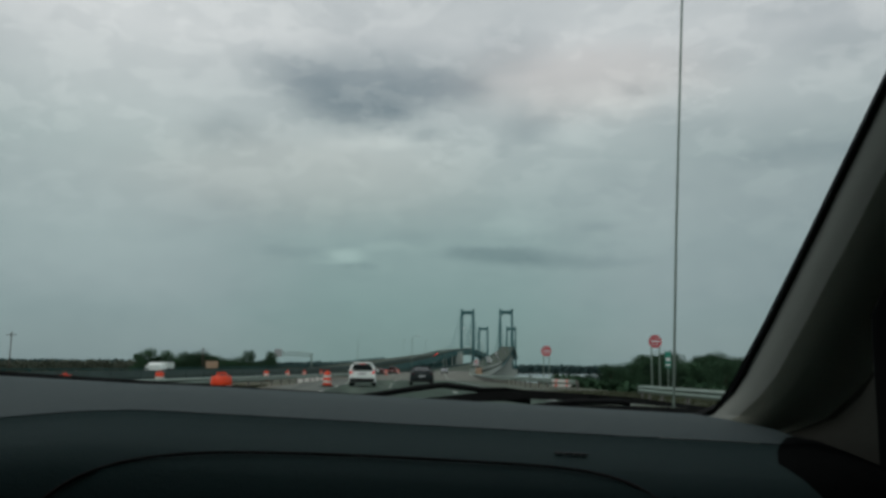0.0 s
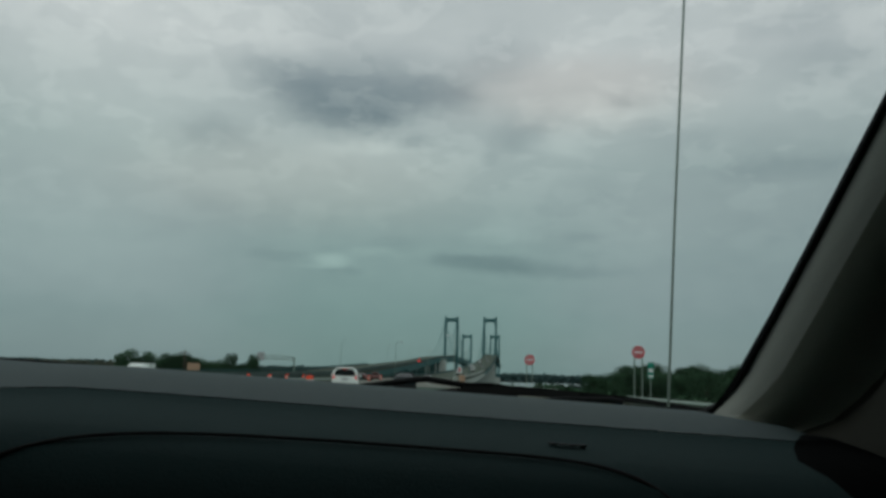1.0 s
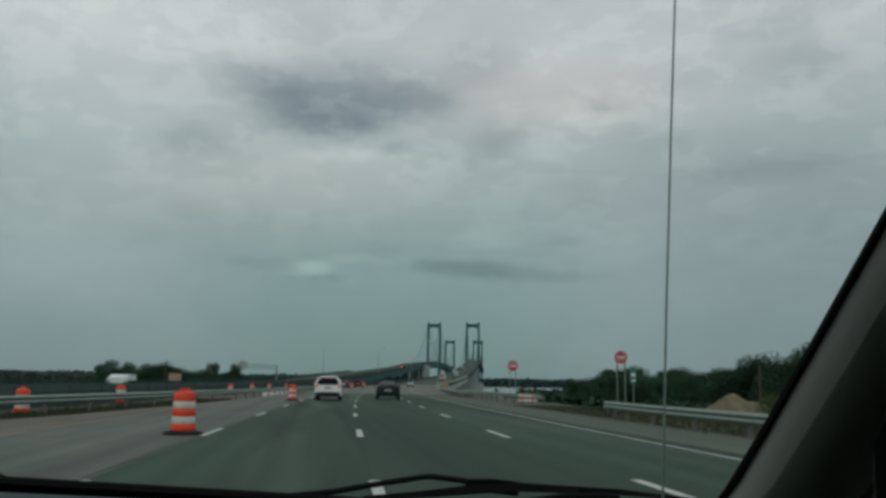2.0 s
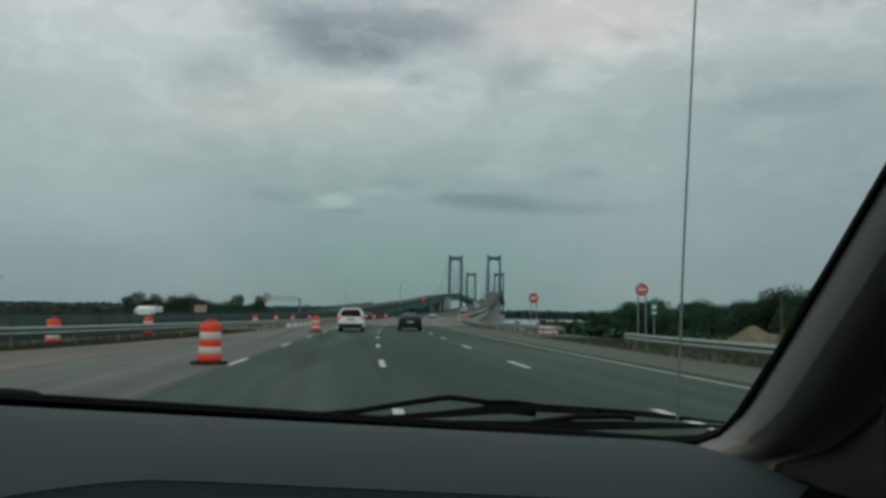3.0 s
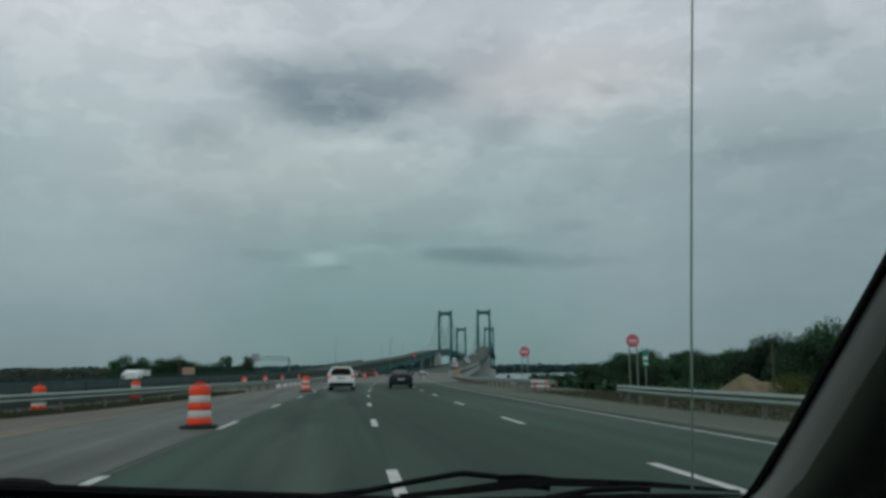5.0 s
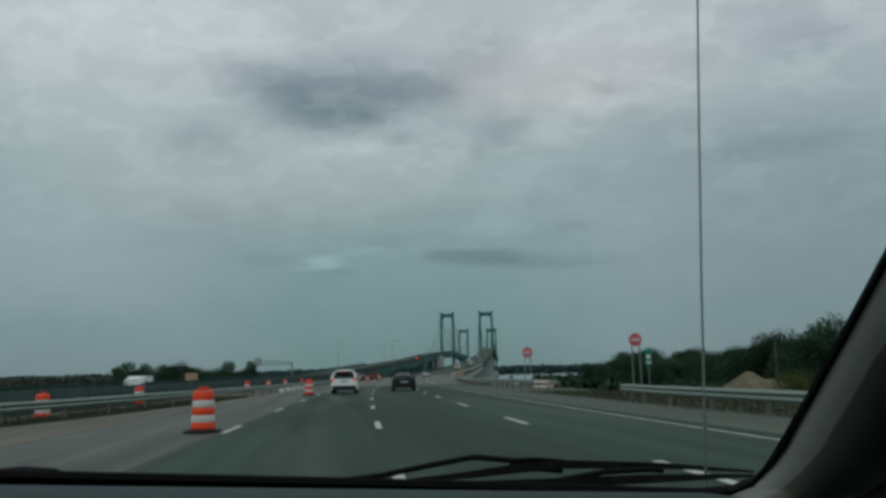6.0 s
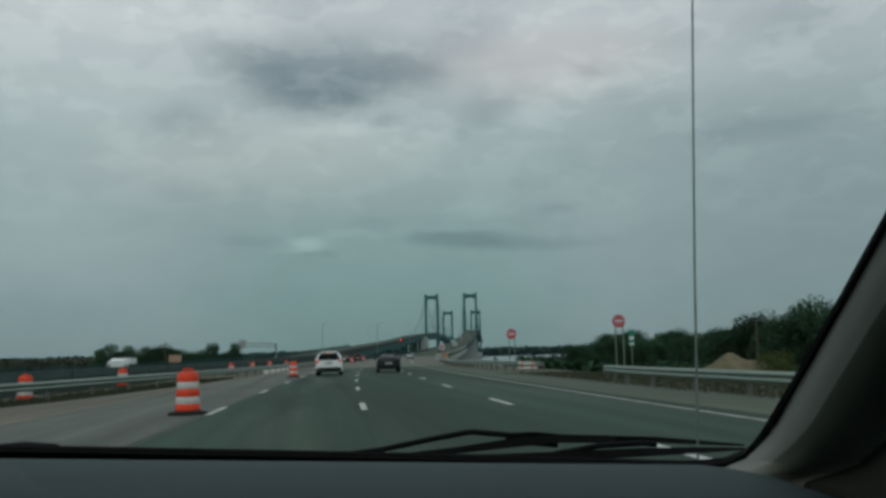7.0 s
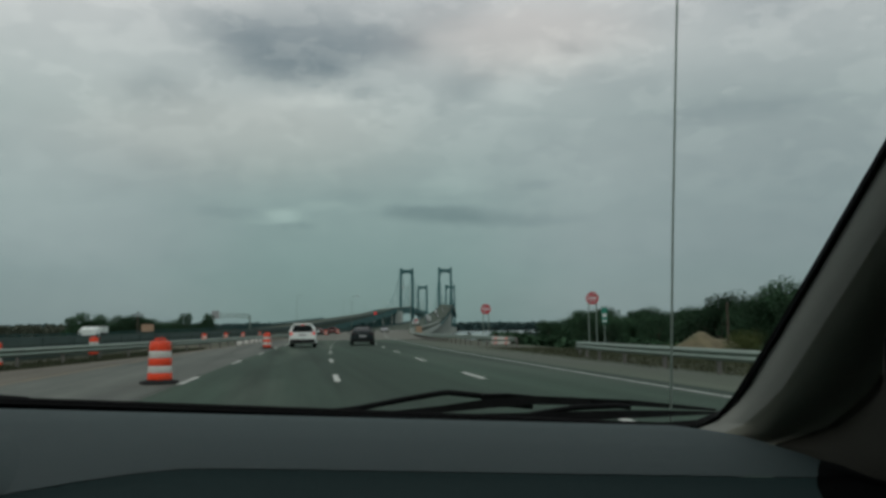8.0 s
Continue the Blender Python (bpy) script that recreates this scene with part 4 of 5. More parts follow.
part("panel", block((-0.20, -0.02, 3.1), (0.20, 0.02, 4.2), 0.01), SIGN_GREEN, g)
part("lettering_bar", block((-0.15, -0.03, 3.2), (0.15, -0.024, 3.33)), SIGN_WHITE, g)
part("lettering_bar", block((-0.15, -0.03, 3.55), (0.15, -0.024, 3.78)), SIGN_WHITE, g)
part("post", u_post(bmesh.new(), 0, 0.03, -0.9, 3.8), GALVANISED, g)
g = thing("work_sign_trailer", "tan message board on a trailer on the opposite carriageway", "road work sign", m=facing(*on_left(178, -5.6), 4))
part("panel", block((-0.95, -0.12, 0.95), (0.95, 0.12, 2.1), 0.03), TAN_BOARD, g)
part("mast", block((-0.08, 0.15, 0.5), (0.08, 0.3, 2.2), 0.01), POST_STEEL, g)
part("chassis", block((-0.9, -0.5, 0.35), (0.9, 1.6, 0.55), 0.03), POST_STEEL, g)
for px in (-1.0, 1.0):
    wheel = bmesh.new()
    lathe(wheel, [(0.2, -0.1), (0.33, -0.09), (0.35, 0), (0.33, 0.09), (0.2, 0.1)], 16)
    part("wheel", wheel, RUBBER, g, at=pose(px, 0.4, 0.356, 0, 90))


# ---------------------------------------------------------------- lamps and poles
def high_mast(x, y, base, high):
    m = thing("high_mast_light", "tall galvanised high-mast light with a ring of floodlights", "street lamp", m=pose(x, y, base))
    part("pole", tube([(0, 0, 0.25), (0, 0, high * 0.5), (0, 0, high)], 0.125, 12, [1.25, 0.95, 0.62], up=(0, 1, 0)), GALVANISED, m)
    part("base_plate", lathe(bmesh.new(), [(0.42, -0.3), (0.42, 0.24), (0.3, 0.26)], 16), CONCRETE, m)
    part("head", lathe(bmesh.new(), [(0.16, high), (0.20, high + 0.05), (0.18, high + 0.28), (0.05, high + 0.34)], 14), GALVANISED, m)
    part("ring", sweep(bmesh.new(), [(0.46 * math.cos(a), 0.46 * math.sin(a), high + 0.02) for a in np.linspace(0, 2 * math.pi, 25)], ring(0.025, 6)), GALVANISED, m)
    for k in range(6):
        a = k * math.pi / 3 + 0.3
        f = part("floodlight", lathe(bmesh.new(), [(0.07, 0.14), (0.15, 0.08), (0.19, -0.08), (0.17, -0.12)], 12), SIGN_BACK, m, at=pose(0.56 * math.cos(a), 0.56 * math.sin(a), high - 0.02, 0, 24, math.degrees(a)))
        part("lens", lathe(bmesh.new(), [(0.165, -0.13), (0.10, -0.15)], 12), LENS, f)
    return m


high_mast(-16.7, 57.6, 0.25, 15.2)


def street_lamp(m, high, reach, label):
    k = thing("street_lamp", label, "street lamp", "lamps along the bridge", m=m)
    pts = [(0, 0, 0), (0, 0, high * 0.6), (0, 0, high - 0.9), (reach * 0.1, 0, high - 0.35), (reach * 0.4, 0, high), (reach, 0, high + 0.02)]
    part("pole", tube(pts, 0.075, 8, [1.3, 1.0, 0.75, 0.7, 0.6, 0.5], up=(0, 1, 0)), GALVANISED, k)
    head = part("lamp_head", sweep(bmesh.new(), [(reach - 0.1, 0, high + 0.02), (reach + 0.25 * math.copysign(1, reach), 0, high + 0.02), (reach + 0.7 * math.copysign(1, reach), 0, high)], [(-0.1, -0.05), (0.1, -0.05), (0.12, 0.04), (0, 0.09), (-0.12, 0.04)], up=(0, 1, 0)), SIGN_BACK, k)
    return k


for s, u, reach in ((256, 13.1, -1.6), (318, -6.9, 1.6), (395, 13.1, -1.6), (440, -6.9, 1.6), (520, 13.1, -1.6), (560, -6.9, 1.6), (660, 13.1, -1.6)):
    x, y, z = on(s, u)
    street_lamp(pose(x, y, z, 0, 0, heading(s)), 11.4, reach, "grey curved-arm street lamp on the bridge edge")
for s in (420, 640, 860, 1080):
    x, y, z = on_left(s, -9.2)
    street_lamp(pose(x, y, z, 0, 0, heading(s)), 12.0, 1.6, "grey street lamp on the opposite bridge deck")


def utility_pole(x, y, high, label, arm=True):
    k = thing("utility_pole", label, "utility pole", m=pose(x, y, land(x, y)))
    part("pole", tube([(0, 0, -0.5), (0, 0, high)], 0.14, 8, [1.2, 0.8], up=(0, 1, 0)), BARK, k)
    if arm:
        part("crossarm", block((-1.1, -0.06, high - 0.7), (1.1, 0.06, high - 0.55), 0.01), BARK, k)


utility_pole(49.0, 129, 7.6, "weathered wooden utility pole before the trees", False)
utility_pole(-28, 210, 8.6, "wooden utility pole with a crossarm")
utility_pole(-75, 240, 13, "wooden utility pole with a crossarm beyond the road")
utility_pole(-110, 190, 13, "far wooden utility pole with a crossarm")

# sign gantry over the opposite carriageway
g = thing("sign_gantry", "steel truss sign gantry over the opposite carriageway", "sign gantry", m=pose(-17.5, 300, -0.6, 0, 0, 0))
for u in (-6.2, 6.2):
    part("column", tube([(u, 0, -2.5), (u, 0, 6.3)], 0.22, 10, up=(0, 1, 0)), GALVANISED, g)
for z in (5.4, 6.3):
    part("chord", tube([(-6.2, 0, z), (-3, 0, z + 0.35), (3, 0, z + 0.35), (6.2, 0, z)], 0.11, 8, up=(0, 1, 0)), GALVANISED, g)
bm = bmesh.new()
for k in range(10):
    a = -6.2 + 1.24 * k
    sweep(bm, [(a, 0, 5.5 + (k % 2) * 0.95), (a + 1.24, 0, 6.45 - (k % 2) * 0.95)], ring(0.05, 5), up=(0, 1, 0))
part("lattice", bm, GALVANISED, g)
part("sign_back", block((-4.8, -0.25, 5.2), (-2.6, -0.12, 7.6), 0.02), SIGN_BACK, g, "bare back of a sign panel")

# lane signals on a gantry over the deck
g = thing("signal_gantry", "slim gantry with lit red lane signals over the deck", "lane signal", m=pose(*on(430, 0), 0, 0, heading(430)))
for u in (-6.9, 13.0):
    part("column", tube([(u, 0, -0.5), (u, 0, 7.4)], 0.16, 8, up=(0, 1, 0)), GREEN_STEEL, g)
part("beam", tube([(-10.6, 0, 7.3), (13.0, 0, 7.3)], 0.12, 8), GREEN_STEEL, g)
for u in (-9.8,):
    head = part("signal_head", block((u - 0.6, -0.3, 5.9), (u + 0.6, -0.05, 7.1), 0.05), DARK_GREEN, g)
    part("lit_cross", sweep(bmesh.new(), [(u - 0.4, -0.32, 6.1), (u + 0.4, -0.32, 6.9)], ring(0.11, 6), up=(0, 1, 0)), SIGNAL_RED, head)
    part("lit_cross", sweep(bmesh.new(), [(u - 0.4, -0.33, 6.9), (u + 0.4, -0.33, 6.1)], ring(0.11, 6), up=(0, 1, 0)), SIGNAL_RED, head)


# ---------------------------------------------------------------- vehicles
def loft(sections, seg_cap=True):
    """A body from cross-sections: (y, half_width_low, half_width_high, z_low, z_high, roundness)."""
    bm = bmesh.new()
    rows = []
    for y, wl, wh, zl, zh, r in sections:
        pts = [(-wl, zl), (-wl * 1.0, zl + (zh - zl) * 0.5), (-wh, zh - r), (-wh + r, zh), (wh - r, zh), (wh, zh - r), (wl * 1.0, zl + (zh - zl) * 0.5), (wl, zl)]
        rows.append([bm.verts.new((x, y, z)) for x, z in pts])
    n = 8
    for a, b in zip(rows, rows[1:]):
        for i in range(n):
            bm.faces.new((a[i], a[(i + 1) % n], b[(i + 1) % n], b[i]))
    bm.faces.new(rows[0][::-1])
    bm.faces.new(rows[-1])
    return bm


def wheels(car, track, base, r, wide=0.22):
    for x in (-track, track):
        for y in (base[0], base[1]):
            t = bmesh.new()
            lathe(t, [(r * 0.6, -wide / 2), (r * 0.94, -wide / 2), (r, -wide * 0.3), (r, wide * 0.3), (r * 0.94, wide / 2), (r * 0.6, wide / 2)], 20)
            w = part("wheel", t, RUBBER, car, at=pose(x, y, r, 0, 90))
            h = bmesh.new()
            lathe(h, [(r * 0.58, -wide * 0.45), (r * 0.5, -wide * 0.51), (r * 0.15, -wide * 0.54)], 16)
            lathe(h, [(r * 0.15, wide * 0.54), (r * 0.5, wide * 0.51), (r * 0.58, wide * 0.45)], 16)
            part("rim", h, SIGN_BACK, w)


def sport_utility(label, m, paint, lit=False):
    """A compact SUV seen from behind; its rear bumper at y = 0."""
    c = thing("suv", label, "car", "cars on the highway", m=m)
    part("body", loft([(0.0, 0.80, 0.78, 0.42, 0.80, 0.06), (0.08, 0.90, 0.86, 0.30, 1.06, 0.08), (0.5, 0.92, 0.88, 0.26, 1.10, 0.08), (3.1, 0.92, 0.88, 0.26, 1.06, 0.08), (4.0, 0.90, 0.82, 0.28, 0.98, 0.12), (4.5, 0.82, 0.7, 0.32, 0.78, 0.12)]), paint, c)
    part("cabin", loft([(0.10, 0.86, 0.70, 1.02, 1.50, 0.10), (0.45, 0.87, 0.68, 1.04, 1.66, 0.12), (1.9, 0.87, 0.66, 1.04, 1.68, 0.12), (2.6, 0.86, 0.64, 1.04, 1.56, 0.12), (3.4, 0.84, 0.74, 1.0, 1.06, 0.03)]), paint, c)
    part("rear_window", loft([(0.02, 0.70, 0.58, 1.10, 1.46, 0.05), (0.14, 0.70, 0.60, 1.10, 1.52, 0.05)]), CAR_GLASS, c, "dark rear window")
    for x in (-1, 1):
        part("side_window", block((x * 0.80 - 0.05, 0.5, 1.12), (x * 0.80 + 0.05, 2.7, 1.46), 0.04), CAR_GLASS, c)
        part("tail_light", block((x * 0.78 - 0.09, -0.015, 0.88), (x * 0.78 + 0.09, 0.2, 1.05), 0.03), TAIL_LIT if lit else TAIL, c, "lit red tail light" if lit else "red tail light")
        part("mirror", block((x * 1.02 - 0.1, 2.75, 1.02), (x * 1.02 + 0.1, 2.95, 1.18), 0.04), paint, c)
    part("bumper", block((-0.86, -0.07, 0.32), (0.86, 0.10, 0.56), 0.05), RUBBER, c, "black lower bumper")
    part("number_plate", block((-0.26, -0.025, 0.80), (0.26, 0.0, 0.94), 0.004), SIGN_BACK, c, "plain plate")
    part("spoiler", block((-0.62, -0.06, 1.56), (0.62, 0.34, 1.63), 0.03), paint, c)
    part("high_brake_light", block((-0.13, -0.07, 1.52), (0.13, 0.0, 1.565), 0.006), TAIL_LIT if lit else TAIL, c)
    wheels(c, 0.80, (0.85, 3.55), 0.36)
    return c


def sedan(label, m, paint):
    """A saloon car seen from behind; its rear bumper at y = 0."""
    c = thing("sedan", label, "car", "cars on the highway", m=m)
    part("body", loft([(0.0, 0.80, 0.76, 0.40, 0.86, 0.06), (0.10, 0.90, 0.84, 0.28, 1.02, 0.08), (0.9, 0.92, 0.86, 0.24, 1.06, 0.08), (3.3, 0.92, 0.86, 0.24, 1.0, 0.08), (4.3, 0.90, 0.8, 0.26, 0.86, 0.12), (4.8, 0.8, 0.66, 0.3, 0.66, 0.1)]), paint, c)
    part("cabin", loft([(0.55, 0.78, 0.70, 0.98, 1.07, 0.04), (1.35, 0.74, 0.56, 1.0, 1.37, 0.09), (2.3, 0.74, 0.55, 1.0, 1.42, 0.09), (3.4, 0.78, 0.68, 0.96, 1.02, 0.03)]), paint, c)
    part("rear_window", loft([(0.58, 0.64, 0.58, 1.03, 1.11, 0.03), (1.25, 0.58, 0.48, 1.12, 1.36, 0.03)]), CAR_GLASS, c, "dark sloping rear window")
    for x in (-1, 1):
        part("side_window", block((x * 0.70 - 0.06, 1.3, 1.06), (x * 0.70 + 0.06, 2.8, 1.27), 0.04), CAR_GLASS, c)
        part("tail_light", block((x * 0.70 - 0.15, -0.02, 0.80), (x * 0.70 + 0.15, 0.2, 0.92), 0.03), TAIL, c, "red tail light")
        part("mirror", block((x * 1.0 - 0.1, 3.0, 0.98), (x * 1.0 + 0.1, 3.18, 1.12), 0.04), paint, c)
    part("bumper", block((-0.84, -0.06, 0.30), (0.84, 0.1, 0.50), 0.05), RUBBER, c, "black lower bumper")
    part("number_plate", block((-0.26, -0.022, 0.62), (0.26, 0.0, 0.76), 0.004), SIGN_BACK, c, "plain plate")
    wheels(c, 0.80, (0.95, 3.8), 0.34)
    return c


def box_truck(label, m, paint, length, high):
    c = thing("box_truck", label, "truck", "trucks on the highway", m=m)
    part("cargo_box", block((-1.25, 0, 1.0), (1.25, length, high), 0.05), paint, c)
    part("rear_door", block((-1.12, -0.03, 1.1), (1.12, -0.004, high - 0.15), 0.01), SIGN_BACK if paint is WHITE_PAINT else paint, c)
    top = min(2.5, high - 0.1)
    part("cab", loft([(length + 0.1, 1.1, 1.0, 0.5, top, 0.15), (length + 1.3, 1.1, 1.0, 0.5, top, 0.2), (length + 2.3, 1.05, 0.95, 0.5, 1.5, 0.2)]), paint, c)
    part("chassis", block((-0.9, 0.1, 0.55), (0.9, length + 1.0, 0.99), 0.02), RUBBER, c)
    for x in (-0.9, 0.9):
        part("tail_light", block((x - 0.15, -0.06, 0.75), (x + 0.15, 0.05, 0.9), 0.02), TAIL, c)
    wheels(c, 1.0, (1.2, length + 1.2), 0.48, 0.3)
    return c


def road_pose(s, u):
    x, y, z = on(s, u, 0.008)
    return pose(x, y, z, math.degrees(math.atan2(rise(s + 2) - rise(s), 2)), 0, heading(s))


sport_utility("white compact SUV braking ahead, its tail lights lit", road_pose(100.5, -1.35), WHITE_PAINT, True)
sedan("charcoal sedan with a sloping rear window in the next lane", road_pose(106, 3.0), DARK_PAINT)
sedan("dark sedan far ahead on the highway", road_pose(124, 1.9 - line(124)[0]), DARK_PAINT)
sedan("dull red sedan far ahead on the bridge approach", road_pose(225, 6.4 - line(225)[0]), RED_PAINT)
sport_utility("dull red SUV far ahead beside a red sedan", road_pose(231, 9.6 - line(231)[0]), RED_PAINT)
sedan("silver sedan far ahead on the bridge", road_pose(262, 6.2), SILVER_PAINT)
sport_utility("dark SUV far ahead on the bridge", road_pose(310, -1.2), DARK_PAINT)
box_truck("white box truck climbing the far bridge", road_pose(470, 6.2), WHITE_PAINT, 7.5, 3.6)
sport_utility("white SUV climbing the far bridge", road_pose(520, 2.5), WHITE_PAINT)
for s, u, k in ((585, -1.2, 0), (640, 6.0, 1), (700, 2.4, 2), (770, -1.2, 1), (850, 6.0, 0), (930, 2.4, 2), (1010, -1.2, 1), (1100, 6.0, 2), (1190, 2.4, 0), (1290, -1.2, 2)):
    if k == 0:
        sport_utility("small far SUV climbing the bridge", road_pose(s, u), SILVER_PAINT)
    elif k == 1:
        box_truck("small far white truck climbing the bridge", road_pose(s, u), WHITE_PAINT, 9.0, 3.9)
    else:
        sedan("small far pale car climbing the bridge", road_pose(s, u), SILVER_PAINT)
box_truck("white box truck on the opposite carriageway", pose(*on_left(162, -8.0, 0.008), 0, 0, 180 + heading(162)), WHITE_PAINT, 3.2, 1.85)



# ---------------------------------------------------------------- trees
def leaf_cloud(bm, center, radius, count, size, rng, flat=0.8):
    """Small folded leaf clumps scattered in an uneven ball."""
    for _ in range(count):
        d = Vector((rng.gauss(0, 1), rng.gauss(0, 1), rng.gauss(0, 1))).normalized()
        r = radius * (0.3 + 0.68 * rng.random() ** 0.7)
        p = Vector(center) + Vector((d.x * r, d.y * r, d.z * r * flat))
        a = Vector((rng.gauss(0, 1), rng.gauss(0, 1), rng.gauss(0, 0.6))).normalized()
        b = a.cross(Vector((rng.gauss(0, 1), rng.gauss(0, 1), rng.gauss(0, 1)))).normalized()
        k = size * rng.uniform(0.6, 1.4)
        v = [bm.verts.new(p + a * k), bm.verts.new(p + b * k * 0.6), bm.verts.new(p - a * k), bm.verts.new(p - b * k * 0.6 + Vector((0, 0, k * 0.3)))]
        bm.faces.new((v[0], v[1], v[2]))
        bm.faces.new((v[0], v[2], v[3]))


def tree(seed, high, wide, mat, label, m):
    rng = random.Random(seed)
    t = thing("tree", label, "tree", "trees beside the highway", m=m)
    trunk = tube([(0, 0, -0.6), (rng.uniform(-0.2, 0.2), 0.1, high * 0.3), (rng.uniform(-0.4, 0.4), rng.uniform(-0.3, 0.3), high * 0.75)], high * 0.028, 8, [1.3, 0.9, 0.35], up=(0, 1, 0))
    crown = bmesh.new()
    for k in range(9):
        a, h = k * 2.4 + rng.random(), high * rng.uniform(0.3, 0.8)
        r = wide * 0.5 * rng.uniform(0.45, 0.95) * (1.15 - 0.6 * h / high)
        tip = (r * math.cos(a), r * math.sin(a), h + high * 0.12)
        sweep(trunk, [(0, 0, h * 0.75), (tip[0] * 0.5, tip[1] * 0.5, h * 0.95), tip], ring(high * 0.010, 5), up=(0.3, 0.9, 0.1), scales=[1, 0.7, 0.3])
        leaf_cloud(crown, tip, wide * rng.uniform(0.17, 0.25), 620, high * 0.0155, rng)
    leaf_cloud(crown, (0, 0, high * 0.82), wide * 0.27, 700, high * 0.0165, rng, 0.75)
    leaf_cloud(crown, (0, 0, high * 0.5), wide * 0.38, 900, high * 0.019, rng, 0.9)
    part("trunk", trunk, BARK, t)
    part("crown", crown, mat, t)
    return t


KINDS = [tree(i, h, w, LEAVES, "leafy green broad-leaved tree in a dense roadside wood", pose(x, y, land(x, y)))
         for i, (h, w, x, y) in enumerate(((9.5, 8.0, 74, 128), (8.2, 7.5, 70, 140), (7.4, 7.8, 66, 152), (6.2, 7.0, 72, 166)))]
HEIGHTS = (9.5, 8.2, 7.4, 6.2)
# height of the wood's top along the road
CANOPY = ((100, 120, 146, 160, 172, 186, 228, 248, 270, 290, 330), (7.4, 7.0, 6.5, 6.6, 4.6, 4.1, 4.4, 5.6, 4.0, 2.4, 1.6))
rng = random.Random(7)
for k in range(78):
    q = k / 77.0
    y = 96 + 168 * q ** 1.1 + rng.uniform(-5, 5)
    edge = 60 + 12 * q + (3 if k % 2 else 13) + rng.uniform(-3, 4)
    x = edge + line(y)[0] * 0.2
    kind = KINDS[k % 4]
    top = float(np.interp(y, CANOPY[0], CANOPY[1])) + rng.uniform(-1.6, 0.5)
    size = (top - land(x, y)) / HEIGHTS[k % 4]
    copy_thing(kind, pose(x, y, land(x, y) - 0.2, 0, 0, rng.uniform(0, 360)) @ Matrix.Scale(size, 4))
for k in range(22):
    far = k >= 11
    y = rng.uniform(285, 300) if far else rng.uniform(240, 262)
    x = rng.uniform(-33, -23) if far else rng.uniform(-47, -33)
    copy_thing(KINDS[k % 4], pose(x, y, land(x, y) - 0.6, 0, 0, rng.uniform(0, 360)) @ Matrix.Scale(rng.uniform(0.85, 1.25), 4))

for x, y, top, slim in ((41, 170, 2.4, 1.1), (44.5, 174, 2.8, 1.1), (48, 169, 2.6, 1.0), (52, 173, 2.2, 1.0), (37.5, 180, 0.7, 1.2), (75.5, 249, 5.4, 1.0), (78.5, 253, 4.8, 1.0), (-25.6, 262, 5.6, 0.5), (-20.2, 264, 5.4, 0.45), (-39, 258, 5.0, 0.9), (-35, 262, 4.2, 0.9), (-30, 258, 3.6, 0.6)):
    size = (top - land(x, y)) / HEIGHTS[2]
    copy_thing(KINDS[2], pose(x, y, land(x, y) - 0.2, 0, 0, x * 40) @ Matrix.Diagonal((size * slim, size * slim, size, 1)))

shrub = tree(21, 3.6, 5.2, OLIVE_LEAVES, "olive-green roadside shrub before the wood", pose(49, 126, land(49, 126)))
for x, y, size in ((53, 132, 1.15), (57, 140, 0.9), (47, 139, 0.7)):
    copy_thing(shrub, pose(x, y, land(x, y) - 0.1, 0, 0, x * 31) @ Matrix.Scale(size, 4))


def wood(label, name, path, deep, high, clumps, size, mat, seed, rough=0.5):
    """A far wood: very many leaf clumps heaped along a line, with an uneven top."""
    rng = random.Random(seed)
    bm = bmesh.new()
    for _ in range(clumps):
        q = rng.random() * (len(path) - 1)
        i = min(int(q), len(path) - 2)
        a, b = Vector(path[i]), Vector(path[i + 1])
        p = a.lerp(b, q - i)
        p.x += rng.uniform(-deep, deep)
        p.y += rng.uniform(-deep, deep)
        h = high * (1.0 - rough * 0.5 + rough * noise.noise((p.x * 0.012, p.y * 0.012, seed)))
        leaf_cloud(bm, (p.x, p.y, land(p.x, p.y) + h * rng.random() ** 0.6), size * 1.8, 14, size, rng)
    return tagged(part(name, bm, mat), label, "wood", kind="stuff")


wood("low brownish brush and trees beyond the grass", "far_brush", [(-330, 260), (-210, 300), (-120, 330), (-60, 345), (-20, 380)], 20, 8.0, 7500, 0.42, DRY_LEAVES, 2, 0.14)
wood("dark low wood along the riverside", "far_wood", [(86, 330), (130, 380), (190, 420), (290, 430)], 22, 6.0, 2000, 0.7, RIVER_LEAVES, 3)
wood("wooded far shore of the river, haze in its colour", "far_shore_wood", [(-1500, 3000), (-300, 2900), (600, 2850), (1100, 2800), (2400, 2500)], 90, 22, 7500, 5.0, FAR_LEAVES, 4, 0.3)
wood("dense undergrowth below the roadside trees", "undergrowth", [(52, 92), (56, 130), (60, 190), (68, 235), (72, 258)], 7, 2.6, 1200, 0.4, LEAVES, 5)

wood("low scrub on the slope towards the river", "scrub", [(37, 178), (43, 168), (54, 160)], 4, 2.2, 420, 0.4, LEAVES, 6)

# sandy mound beyond the guardrail
bm = bmesh.new()
rows = []
for i in range(15):
    r = i / 14.0
    rows.append([bm.verts.new((r * 8 * math.cos(a), r * 8 * math.sin(a), 4.5 * (1 - r * r) ** 1.5 * (1 + 0.35 * noise.noise((r * 3 * math.cos(a), r * 3 * math.sin(a), 1))) - 0.5)) for a in np.linspace(0, 2 * math.pi, 29)[:-1]])
for a, b in zip(rows, rows[1:]):
    for i in range(28):
        bm.faces.new((a[i], a[(i + 1) % 28], b[(i + 1) % 28], b[i]))
mound = tagged(part("soil_mound", bm, SAND), "low mound of bare sandy soil with weeds", "soil mound", kind="structure")
